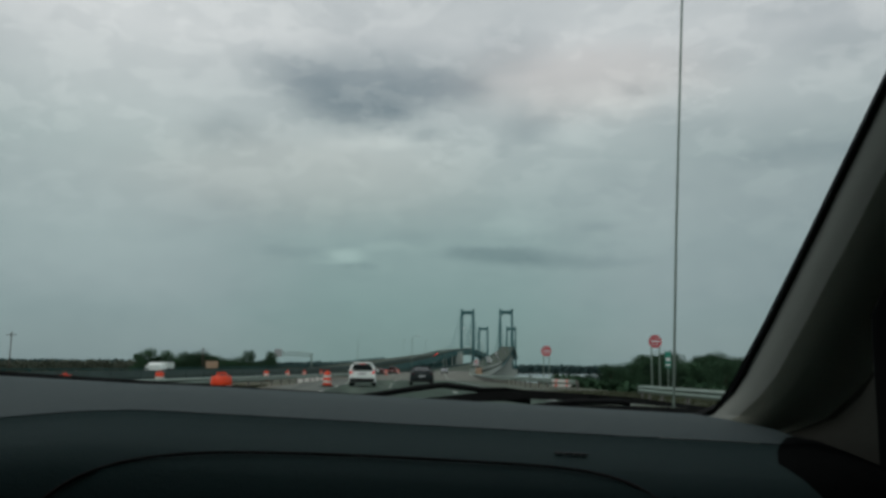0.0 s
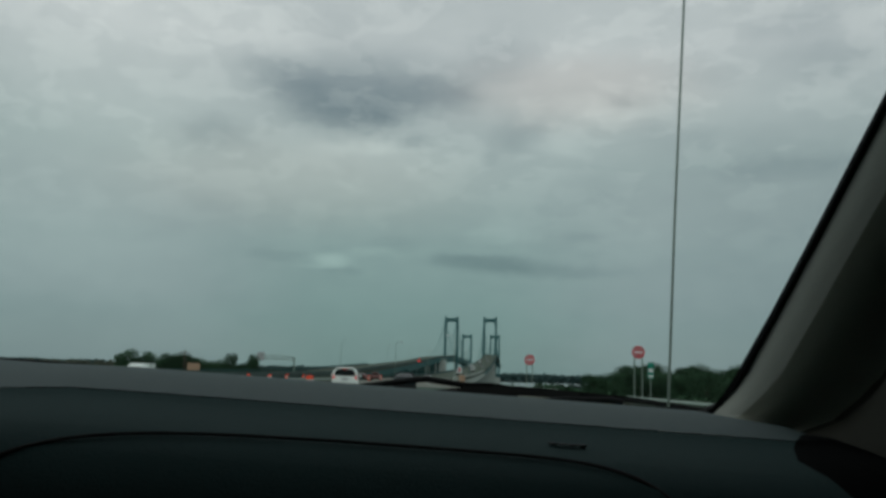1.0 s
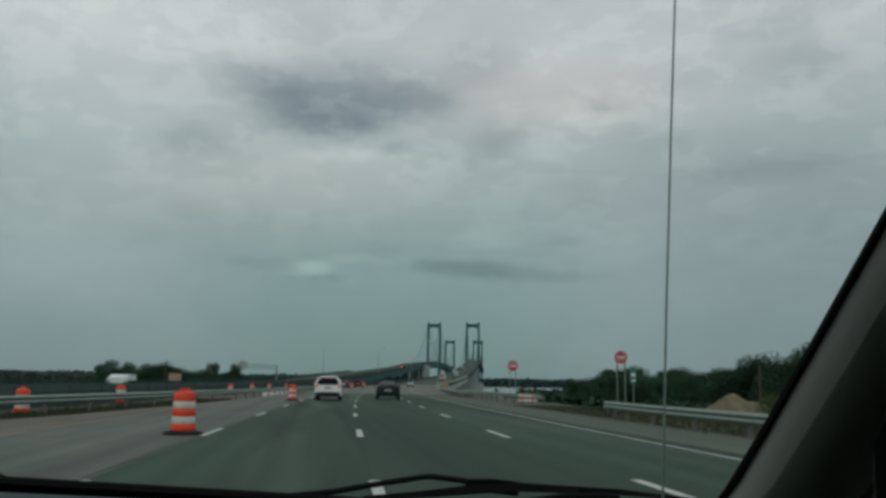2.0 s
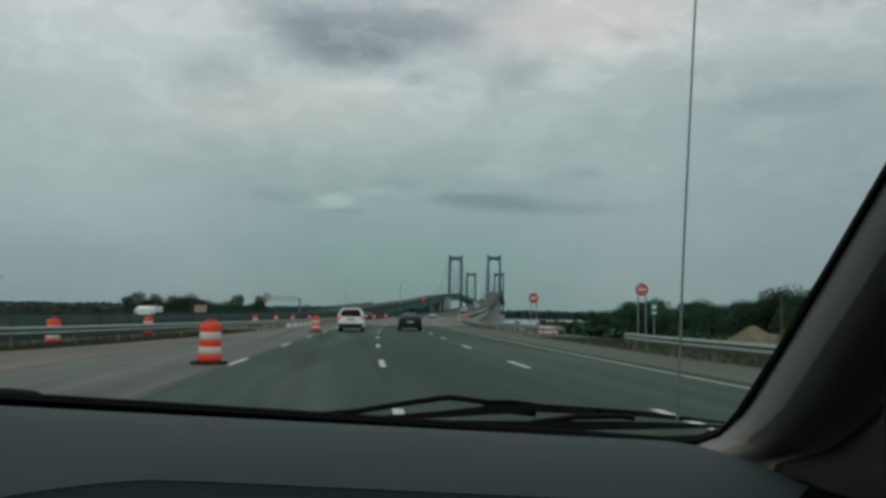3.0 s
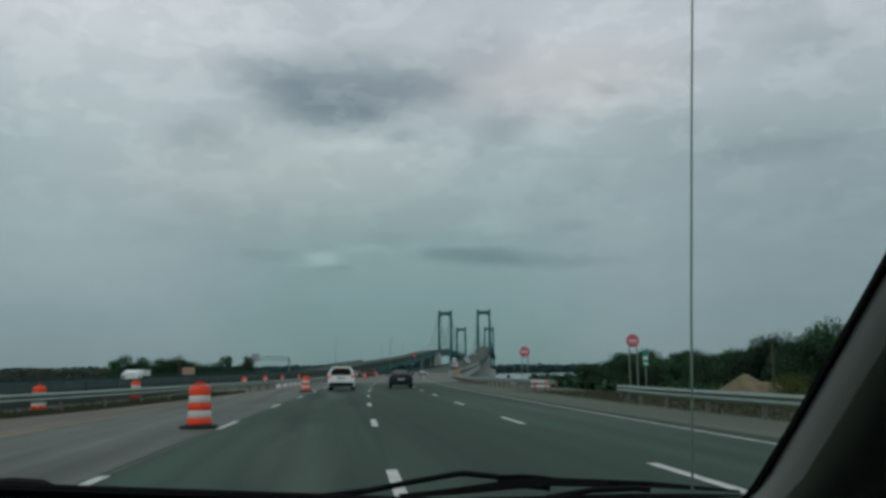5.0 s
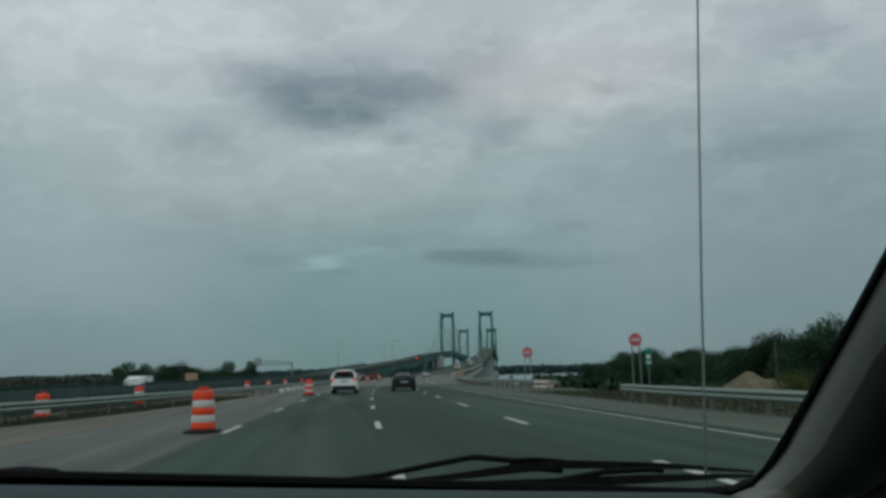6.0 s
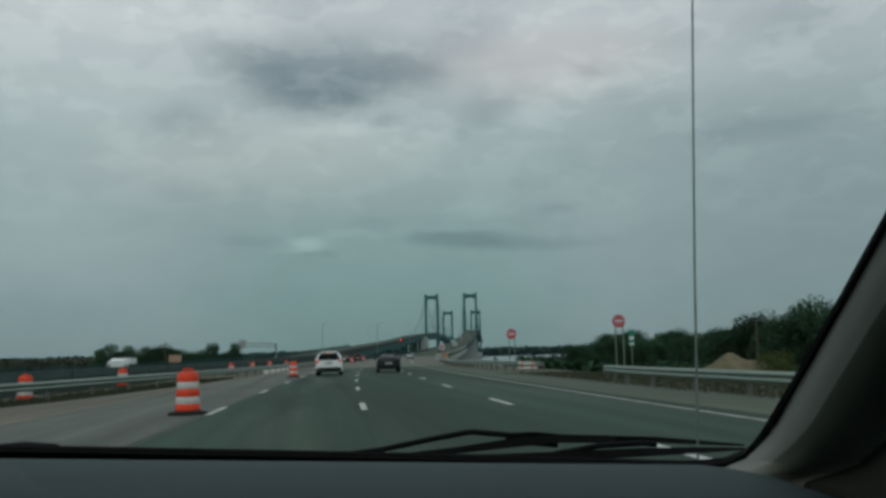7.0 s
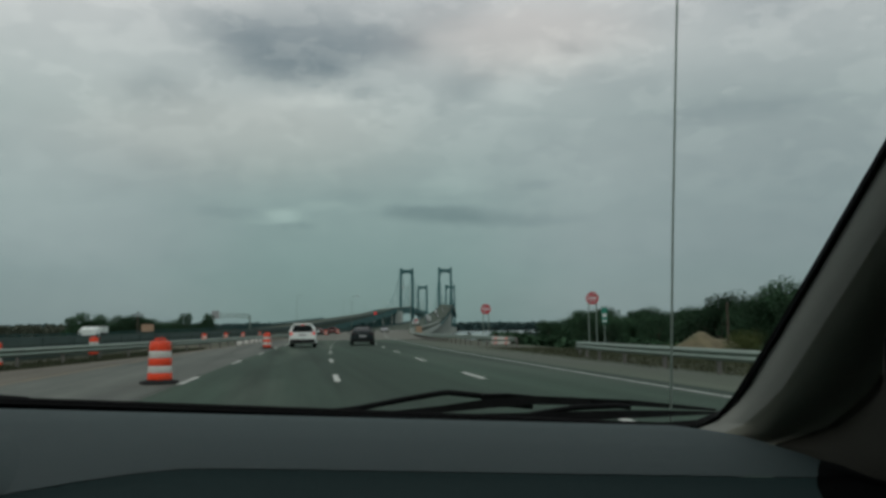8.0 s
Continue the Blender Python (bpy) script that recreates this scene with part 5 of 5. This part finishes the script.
mound.matrix_basis = pose(48.0, 132, land(48.0, 132))


def grass(label, count, place, high, seed):
    rng = random.Random(seed)
    bm = bmesh.new()
    for _ in range(count):
        x, y = place(rng)
        z = land(x, y)
        a, h = rng.uniform(0, 6.28), high * rng.uniform(0.5, 1.3)
        w = Vector((math.cos(a), math.sin(a), 0)) * 0.035
        tip = Vector((x + rng.uniform(-0.12, 0.12), y + rng.uniform(-0.12, 0.12), z + h))
        v = [bm.verts.new(Vector((x, y, z - 0.03)) - w), bm.verts.new(Vector((x, y, z - 0.03)) + w), bm.verts.new(tip)]
        bm.faces.new(v)
    tagged(part("grass", bm, BLADES), label, "grass", kind="stuff")


grass("rough grass on the bank before the ramp", 16000, lambda r: (r.uniform(-30, -14.2), r.uniform(14, 64)), 0.30, 1)
def left_bank(r):
    q = r.uniform(54, 100)
    return on(q, inner_edge(q) - 0.1 - 2.6 * r.random() ** 1.4)[:2]


grass("rough weeds beside the closed lane", 9000, left_bank, 0.26, 3)
grass("rough grass and weeds under the guardrail", 24000, lambda r: (r.uniform(11.7, 20), r.uniform(40, 96)), 0.11, 2)


# ---------------------------------------------------------------- industrial towers beyond the trees
def process_tower(x, y, high, label):
    t = thing("process_tower", label, "industrial tower", m=pose(x, y, land(x, y)))
    part("column", lathe(bmesh.new(), [(0.9, -0.5), (0.9, high * 0.7), (0.6, high * 0.74), (0.6, high), (0.2, high + 0.5)], 16), GALVANISED, t)
    for z in (high * 0.45, high * 0.62, high * 0.8, high * 0.95):
        part("platform", lathe(bmesh.new(), [(0.95, z), (1.9, z), (1.9, z + 0.15), (0.95, z + 0.15)], 16, False), POST_STEEL, t)
        part("handrail", sweep(bmesh.new(), [(1.85 * math.cos(a), 1.85 * math.sin(a), z + 1.1) for a in np.linspace(0, 2 * math.pi, 17)], ring(0.04, 5)), POST_STEEL, t)
    part("pipe", tube([(1.3, 0, 0), (1.3, 0, high * 0.9), (0.5, 0, high)], 0.15, 8, up=(0, 1, 0)), GALVANISED, t)
    return t


process_tower(78, 50, 27, "grey industrial column with ring platforms")
process_tower(83, 54, 24, "shorter grey industrial column with ring platforms")
t = thing("lattice_mast", "slim grey mast with a round platform above the trees", "mast", m=pose(66, 69, land(66, 69)))
part("shaft", tube([(0, 0, -0.5), (0, 0, 12), (0, 0, 18.5)], 0.45, 10, [1.3, 0.9, 0.5], up=(0, 1, 0)), GALVANISED, t)
part("platform", lathe(bmesh.new(), [(0.4, 12.0), (1.3, 12.4), (1.3, 12.7), (0.4, 13.1)], 16), POST_STEEL, t)

# ---------------------------------------------------------------- the car that carries the camera
car = thing("car", "dark car seen from its passenger seat, windscreen wipers parked", "car", m=SEAT)


def top_z(x):
    return 1.158 - 0.05 * x


# dashboard: a long moulded section along x
DASH_TOP = [(1.02, -0.035), (0.94, -0.010), (0.87, 0.0), (0.80, 0.010), (0.72, 0.0135), (0.63, 0.011), (0.575, 0.0055), (0.548, 0.002)]
DASH_FRONT = [(0.5475, 0.0015), (0.535, -0.002), (0.50, -0.0065), (0.46, -0.0115), (0.435, -0.020), (0.415, -0.038), (0.40, -0.07), (0.39, -0.13), (0.40, -0.24), (0.46, -0.36)]


def along(x):
    """How the dashboard's edge draws back and drops towards its ends."""
    left = smooth(-0.09, -0.30, x)
    return -0.05 * left, -0.022 * left


def end_drop(x, y):
    """How the passenger's end falls away before the pillar."""
    return -0.034 * smooth(0.325, 0.46, x) * smooth(0.90, 0.78, y)


def dash_skin(profile, x0, x1, n, lift=0.0):
    bm = bmesh.new()
    rows = []
    for i in range(n + 1):
        x = x0 + (x1 - x0) * i / n
        dy, dz = along(x)
        k = [(y + dy * smooth(0.80, 0.56, y), z + dz * smooth(0.80, 0.56, y) + end_drop(x, y)) for y, z in profile]
        rows.append([bm.verts.new((x, y, top_z(x) + z + lift)) for y, z in k])
    for a, b in zip(rows, rows[1:]):
        for j in range(len(profile) - 1):
            bm.faces.new((a[j], a[j + 1], b[j + 1], b[j]))
    return bm


dashboard = part("dashboard", dash_skin(DASH_TOP, -1.22, 0.492, 60), DASH, car, "dark grey grained dashboard top")
part("front_panel", dash_skin(DASH_FRONT, -1.22, 0.492, 60), DASH_LOW, dashboard, "charcoal front panel")


def front_at(x, q):
    """A point on the front panel: q from 0 at its top edge to 1 low down."""
    dy, dz = along(x)
    i = min(int(q * 9), 8)
    f = q * 9 - i
    y = DASH_FRONT[i][0] * (1 - f) + DASH_FRONT[i + 1][0] * f + dy
    z = DASH_FRONT[i][1] * (1 - f) + DASH_FRONT[i + 1][1] * f + dz
    return Vector((x, y - 0.0008, top_z(x) + z + 0.0012))


# black skin over the passenger's vent end, with the shade there put in
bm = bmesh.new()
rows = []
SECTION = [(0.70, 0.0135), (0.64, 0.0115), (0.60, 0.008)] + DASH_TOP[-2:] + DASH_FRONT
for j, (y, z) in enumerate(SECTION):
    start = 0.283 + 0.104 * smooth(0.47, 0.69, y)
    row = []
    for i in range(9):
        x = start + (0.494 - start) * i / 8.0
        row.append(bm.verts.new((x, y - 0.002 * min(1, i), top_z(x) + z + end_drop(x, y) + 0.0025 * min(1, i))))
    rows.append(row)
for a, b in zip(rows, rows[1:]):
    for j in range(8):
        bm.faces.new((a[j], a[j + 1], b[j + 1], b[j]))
part("vent_housing", bm, DOOR_DARK, dashboard, "black skin over the vent end, shade put into it")

# gap round the airbag cover
gap = [front_at(x, q) for x, q in ((-0.125, 0.74), (-0.12, 0.60), (-0.108, 0.51), (-0.085, 0.43), (-0.055, 0.37), (-0.02, 0.345), (0.03, 0.335), (0.09, 0.335), (0.14, 0.34), (0.165, 0.36), (0.185, 0.42), (0.20, 0.52), (0.208, 0.62), (0.21, 0.74))]
fine = [Vector((np.interp(t, range(len(gap)), [g.x for g in gap]), np.interp(t, range(len(gap)), [g.y for g in gap]), np.interp(t, range(len(gap)), [g.z for g in gap]))) for t in np.linspace(0, len(gap) - 1, 60)]
for _ in range(6):
    fine = [fine[0]] + [(a + b * 2 + c) / 4 for a, b, c in zip(fine, fine[1:], fine[2:])] + [fine[-1]]
part("airbag_seam", tube(fine, 0.0009, 6), SEAM, dashboard, "dark gap round the airbag cover")
for k in range(4):
    a = front_at(0.152 + 0.005 * k, 0.245)
    part("label_bar", block((a.x - 0.002, a.y - 0.003, a.z - 0.0004), (a.x + 0.002, a.y + 0.003, a.z + 0.0004)), LABEL_GREY, dashboard, "moulded lettering as plain bars")
# hood over the instruments at the driver's side
hood = bmesh.new()
rows = []
for i in range(25):
    x = -0.86 + 0.675 * i / 24
    k = math.sin(math.pi * min(1, max(0, (x + 0.86) / 0.675))) ** 0.7
    rows.append([hood.verts.new((x, y, top_z(x) - 0.02 + z * k)) for y, z in ((0.86, 0.015), (0.74, 0.05), (0.62, 0.068), (0.54, 0.070), (0.52, 0.062), (0.53, 0.02))])
for a, b in zip(rows, rows[1:]):
    for j in range(5):
        hood.faces.new((a[j], a[j + 1], b[j + 1], b[j]))
part("instrument_hood", hood, DASH, dashboard, "hood over the instruments")
# round vent at the passenger's end
part("air_vent", lathe(bmesh.new(), [(0.05, 0.0), (0.055, 0.012), (0.045, 0.016), (0.02, 0.006)], 20), DOOR_DARK, dashboard, "round black air vent", at=pose(0.385, 0.415, 1.058, 90, 0, 0))

# pillar edge, from the lower corner of the windscreen up to the roof
EDGE = [(0.4030, 0.862, 1.140), (0.4115, 0.815, 1.188), (0.4195, 0.770, 1.237), (0.4280, 0.700, 1.308), (0.4360, 0.630, 1.380), (0.4460, 0.540, 1.472), (0.4560, 0.455, 1.560)]
LEVELS = [(0.335, 0.886, 1.100), (0.350, 0.882, 1.130), (0.374, 0.8725, 1.1385), (0.393, 0.8585, 1.149), (0.4055, 0.836, 1.170)] + EDGE[1:]


def skin(columns):
    """A sheet through the points of each level, from the foot upwards."""
    bm = bmesh.new()
    rows = [[bm.verts.new(p) for p in row] for row in columns]
    for a, b in zip(rows, rows[1:]):
        for j in range(len(a) - 1):
            bm.faces.new((a[j], a[j + 1], b[j + 1], b[j]))
    return bm


def rear_line(p):
    """Where the door's edge closes the pillar's trim, towards the seats."""
    return min(0.655, p[1] - 0.112)


TURN_IN = [(0.0, 0.0), (0.001, -0.010), (0.003, -0.021), (0.0065, -0.032), (0.0115, -0.042)]
INNER = [(0.0115, -0.042), (0.020, -0.051), (0.031, -0.058), (0.044, -0.063), (0.058, -0.066), (0.072, -0.069), (0.082, -0.076)]
part("pillar_trim", skin([[(p[0] + a, p[1] + b, p[2]) for a, b in TURN_IN] for p in LEVELS]), TRIM, car, "light grey moulded windscreen pillar trim")
part("pillar_panel", skin([[(p[0] + a, p[1] + b, p[2]) for a, b in INNER] for p in LEVELS]), TRIM_PANEL, car, "olive-grey inner face of the pillar trim")
# fold and corner carry their shade in a darker trim colour
part("trim_fold", skin([[(p[0] + 0.082, p[1] - 0.076, p[2]), (p[0] + 0.086, p[1] - 0.083, p[2]), (p[0] + 0.083, p[1] - 0.090, p[2])] for p in LEVELS]), CORNER_TRIM, car, "fold between pillar and door, shade put into its colour")
part("corner_trim", skin([[(p[0] + 0.083, p[1] - 0.090, p[2])] + [(p[0] + 0.083 + (0.448 - p[0] - 0.083) * q ** 0.8, p[1] - 0.090 + (rear_line(p) - p[1] + 0.090) * q, p[2]) for q in (0.2, 0.45, 0.7, 1.0)] for p in LEVELS]), CORNER_TRIM, car, "olive-grey corner trim, darkened for dim light")
part("door_seal", skin([[(0.448, rear_line(p), p[2]), (0.440, rear_line(p) - 0.012, p[2]), (0.446, rear_line(p) - 0.03, p[2]), (0.475, rear_line(p) - 0.06, p[2]), (0.49, rear_line(p) - 0.30, p[2])] for p in LEVELS]), SEAL, car, "thick black door seal beside the pillar")

# black seal and printed border of the windscreen
base = [(-1.25, 0.90, top_z(-1.25) + 0.006), (-0.8, 0.905, top_z(-0.8) + 0.006), (-0.33, 0.90, top_z(-0.33) + 0.005), (0.0, 0.892, top_z(0) + 0.003), (0.2, 0.885, top_z(0.2) + 0.001), (0.30, 0.880, top_z(0.3) - 0.001), (0.345, 0.876, top_z(0.345) - 0.001),
        (0.380, 0.868, 1.1425), (0.398, 0.853, 1.154), (0.4085, 0.83, 1.176)]
path = base + [(x + 0.0005, y + 0.002, z) for x, y, z in EDGE[2:]]
part("windscreen_seal", sweep(bmesh.new(), path, [(-0.0055, -0.002), (0.0055, -0.002), (0.0055, 0.004), (-0.0055, 0.004)], up=(0.1, -0.5, 0.85)), SEAL, car, "black rubber windscreen seal")
part("windscreen_seal", sweep(bmesh.new(), base[:6], [(-0.003, -0.022), (0.003, -0.022), (0.003, 0.004), (-0.003, 0.004)], up=(0, 0, 1)), SEAL, car)

# windscreen: a gently bowed sheet of glass
bm = bmesh.new()
rows = []
for i in range(13):
    q = i / 12.0
    x0, y0, z0 = (np.interp(q * 6, range(7), [p[k] for p in EDGE]) for k in range(3))
    row = []
    for j in range(17):
        f = j / 16.0
        x = x0 - f * (x0 + 0.40) * 2
        bow = 0.10 * (1 - (2 * f - 1) ** 2)
        row.append(bm.verts.new((x, y0 + 0.01 + bow, z0 - 0.012)))
    rows.append(row)
for a, b in zip(rows, rows[1:]):
    for j in range(16):
        bm.faces.new((a[j], a[j + 1], b[j + 1], b[j]))
screen = part("windscreen", bm, WINDSCREEN, car, "clear curved windscreen glass")
screen.visible_shadow = False


# wipers, parked
def wiper(arm, blade, joint, block_at, label):
    w = part("wiper", tube(arm, 0.0034, 8, up=(0, 1, 0)), BLADE, car, label)
    part("blade", sweep(bmesh.new(), blade, [(-0.004, -0.0045), (0.004, -0.0045), (0.003, 0.0035), (-0.003, 0.0035)], up=(0, 1, 0), scales=[0.6, 1.0, 1.3, 1.25, 0.9, 0.35][:len(blade)]), RUBBER, w, "black rubber blade")
    if joint:
        (ax, ay, az), (bx, by, bz) = joint
        part("joint", sweep(bmesh.new(), [(ax, ay, az), ((ax + bx) / 2, ay, (az + bz) / 2 + 0.002), (bx, by, bz)], [(-0.008, -0.006), (0.008, -0.006), (0.008, 0.005), (0, 0.0075), (-0.008, 0.005)], up=(0, 1, 0)), BLADE, w, "hinge of the wiper arm")
    if block_at:
        (ax, ay, az), (bx, by, bz) = block_at
        part("clip", sweep(bmesh.new(), [(ax, ay, az), (bx, by, bz)], [(-0.0035, -0.0035), (0.0035, -0.0035), (0.0035, 0.0035), (-0.0035, 0.0035)], up=(0, 1, 0)), BLADE, w)
    return w


wiper([(-0.10, 1.0, 1.149), (-0.031, 1.0, 1.152), (0.021, 1.0, 1.157), (0.075, 1.0, 1.166), (0.122, 1.0, 1.173), (0.13, 1.0, 1.1735), (0.183, 1.0, 1.167), (0.23, 1.0, 1.162)],
      [(0.053, 0.985, 1.152), (0.118, 0.985, 1.156), (0.171, 0.985, 1.161), (0.228, 0.985, 1.164), (0.347, 0.985, 1.158), (0.458, 0.985, 1.147)],
      [(0.170, 0.998, 1.163), (0.231, 0.998, 1.160)], [(0.297, 0.982, 1.160), (0.346, 0.982, 1.157)], "black windscreen wiper with a bent arm")
wiper([(0.218, 0.96, 1.149), (0.271, 0.96, 1.156), (0.324, 0.96, 1.157), (0.339, 0.96, 1.155)],
      [(0.00, 0.95, 1.149), (0.10, 0.95, 1.1495), (0.223, 0.95, 1.148), (0.314, 0.95, 1.1485), (0.378, 0.95, 1.148), (0.442, 0.95, 1.147)], None, None, "second black windscreen wiper lying lower")
part("wiper_pivot", sweep(bmesh.new(), [(-0.46, 0.97, 1.168), (-0.40, 0.97, 1.172), (-0.36, 0.97, 1.173), (-0.33, 0.97, 1.171), (-0.308, 0.97, 1.166)], ring(0.011, 8), up=(0, 1, 0), scales=[0.7, 0.9, 1.0, 0.9, 0.4]), BLADE, car, "black wiper pivot cover")
part("cowl", sweep(bmesh.new(), [(-1.2, 0.97, 1.10), (-0.4, 1.05, 1.095), (0.45, 0.97, 1.08)], [(-0.09, -0.01), (0.09, -0.03), (0.09, 0.0), (-0.09, 0.02)]), RUBBER, car, "black plastic cowl below the windscreen")

# aerial on the wing, with its wound wire
aerial = part("aerial", tube([(0.387, 0.971, 0.99), (0.3935, 0.971, 1.136), (0.404, 0.971, 1.36), (0.4185, 0.971, 1.62), (0.433, 0.971, 1.86)], 0.0014, 6, [1.3, 1.15, 1.05, 1.0, 0.9], up=(0, 1, 0)), GALVANISED, car, "thin wire-wound radio aerial")
coil = bmesh.new()
turns = []
for k in range(900):
    q = k / 899.0
    a = k * 1.7
    z = 1.01 + q * 0.83
    turns.append((float(np.interp(z, (0.99, 1.136, 1.36, 1.62, 1.86), (0.387, 0.3935, 0.404, 0.4185, 0.433))) + 0.0015 * math.cos(a), 0.971 + 0.0015 * math.sin(a), z))
sweep(coil, turns, ring(0.00045, 3), up=(0, 1, 0))
part("winding", coil, SIGN_BACK, aerial, "wound wire")

# cabin shell, mostly unseen, added against stray light: roof lining, sides, floor, seats' bulkhead
part("roof_lining", block((-1.26, -2.3, 1.585), (0.50, 0.47, 1.64), 0.02), HEADLINER, car, "grey roof lining")
part("header_trim", block((-1.24, 0.44, 1.55), (0.44, 0.49, 1.60), 0.02), HEADLINER, car)
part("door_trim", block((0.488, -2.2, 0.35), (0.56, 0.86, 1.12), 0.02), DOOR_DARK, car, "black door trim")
# closed wall instead of a window; its black takes in the shade
part("door_frame", block((0.505, -2.2, 1.124), (0.56, 0.60, 1.60), 0.02), DOOR_DARK, car, "blank black wall in the side window's place")
part("door_trim", block((-1.36, -2.2, 0.35), (-1.29, 0.86, 1.10), 0.02), DOOR_DARK, car, "black driver's door trim")
# unseen wall added to keep daylight off the dashboard
part("door_frame", block((-1.36, -2.2, 1.104), (-1.29, -0.75, 1.584), 0.02), DOOR_DARK, car, "blank black wall closing the rear side window")
part("door_frame", block((-1.36, -0.75, 1.46), (-1.29, 0.50, 1.584), 0.02), DOOR_DARK, car, "black window frame")
part("driver_pillar", sweep(bmesh.new(), [(-1.24, 0.86, 1.10), (-1.26, 0.63, 1.36), (-1.27, 0.45, 1.56)], [(-0.05, -0.03), (0.05, -0.03), (0.05, 0.03), (-0.05, 0.03)]), TRIM, car, "light grey windscreen pillar at the driver's side")
part("floor_pan", block((-1.3, -2.2, 0.28), (0.50, 0.95, 0.34), 0.02), DOOR_DARK, car)
part("bulkhead", block((-1.3, -2.34, 0.35), (0.50, -2.22, 1.58), 0.02), DOOR_DARK, car)
for x in (-0.80, 0.05):
    seat = part("seat", block((x - 0.26, -1.15, 0.45), (x + 0.26, -0.55, 0.62), 0.06), DOOR_DARK, car, "black fabric seat")
    part("seat_back", block((x - 0.25, -1.32, 0.60), (x + 0.25, -1.14, 1.18), 0.06), DOOR_DARK, seat)
# outer body
def body_part(name, bm, mat=CAR_PAINT, label=""):
    ob = part(name, bm, mat, car, label)
    ob.matrix_basis = pose(-0.40, 0, 0)
    return ob


body_part("bonnet", loft([(1.05, 0.88, 0.80, 0.78, 1.06, 0.05), (1.45, 0.87, 0.80, 0.76, 1.02, 0.06), (1.80, 0.84, 0.76, 0.72, 0.95, 0.06), (1.98, 0.74, 0.66, 0.66, 0.82, 0.05)]), CAR_PAINT, "dark painted bonnet")
body_part("front_bumper", loft([(1.30, 0.90, 0.86, 0.30, 0.74, 0.05), (1.85, 0.88, 0.82, 0.28, 0.70, 0.06), (2.06, 0.72, 0.66, 0.32, 0.62, 0.06)]))
for side in (-1, 1):
    body_part("headlight", block((side * 0.66 - 0.14, 1.78, 0.70), (side * 0.66 + 0.14, 1.99, 0.84), 0.04), LENS, "clear headlight")
    wing = bmesh.new()
    rows = []
    for k in range(17):
        a = math.pi * k / 16
        rows.append([wing.verts.new((side * (0.86 + d), 1.45 + r * math.cos(a), max(0.30, 0.346 + r * math.sin(a)))) for r, d in ((0.37, 0.085), (0.44, 0.075), (0.50, 0.03))])
    for a, b in zip(rows, rows[1:]):
        for j in range(2):
            wing.faces.new((a[j], a[j + 1], b[j + 1], b[j]))
    body_part("wheel_arch", wing)
    body_part("wing", block((side * 0.905 - 0.03, 0.90, 0.74), (side * 0.905 + 0.03, 1.80, 1.0), 0.028))
    for y0, y1 in ((-0.68, 0.88), (-1.72, -0.70)):
        door = body_part("door", block((side * 0.985 - 0.018, y0, 0.36), (side * 0.985 + 0.018, y1, 1.09), 0.016))
        part("handle", block((side * 1.01 - 0.012, y0 + 0.12, 0.90), (side * 1.01 + 0.012, y0 + 0.30, 0.93), 0.008), CHROME, door, "slim chrome handle")
    body_part("side_window", block((side * 0.955 - 0.003, -1.66, 1.10), (side * 0.955 + 0.003, -0.76, 1.46), 0.002), CAR_GLASS)
    mirror = body_part("mirror", block((side * 1.09 - 0.09, 0.50, 0.98), (side * 1.09 + 0.09, 0.60, 1.12), 0.04))
body_part("sill", block((-0.97, -1.80, 0.24), (0.97, 0.98, 0.345), 0.03))
tail = body_part("tail", loft([(-2.98, 0.80, 0.76, 0.40, 1.00, 0.08), (-2.88, 0.92, 0.88, 0.30, 1.08, 0.08), (-2.36, 0.98, 0.94, 0.28, 1.09, 0.06)]))
body_part("rear_window", loft([(-2.74, 0.84, 0.74, 1.10, 1.14, 0.02), (-2.42, 0.88, 0.80, 1.10, 1.58, 0.05)]), CAR_GLASS, "dark rear window")
for side in (-1, 1):
    body_part("tail_light", block((side * 0.80 - 0.08, -3.0, 0.80), (side * 0.80 + 0.08, -2.86, 1.02), 0.03), TAIL, "red tail light")
    body_part("roof_rail", block((side * 0.84 - 0.02, -2.2, 1.71), (side * 0.84 + 0.02, 0.2, 1.735), 0.01))
body_part("roof", loft([(-2.46, 0.86, 0.80, 1.60, 1.655, 0.03), (-1.8, 0.92, 0.86, 1.62, 1.70, 0.04), (-0.4, 0.93, 0.86, 1.645, 1.71, 0.04), (0.40, 0.91, 0.82, 1.63, 1.68, 0.03), (0.50, 0.88, 0.78, 1.60, 1.63, 0.02)]), CAR_PAINT, "dark painted roof")
for x in (-0.84, 0.84):
    for y in (-2.2, 1.45):
        w = bmesh.new()
        lathe(w, [(0.2, -0.11), (0.32, -0.11), (0.34, -0.07), (0.34, 0.07), (0.32, 0.11), (0.2, 0.11)], 20)
        wheel = part("wheel", w, RUBBER, car, at=pose(x - 0.40, y, 0.346, 0, 90))
        h = bmesh.new()
        lathe(h, [(0.05, -0.10), (0.19, -0.09), (0.20, 0.0), (0.19, 0.09), (0.05, 0.10)], 16)
        part("rim", h, SIGN_BACK, wheel)
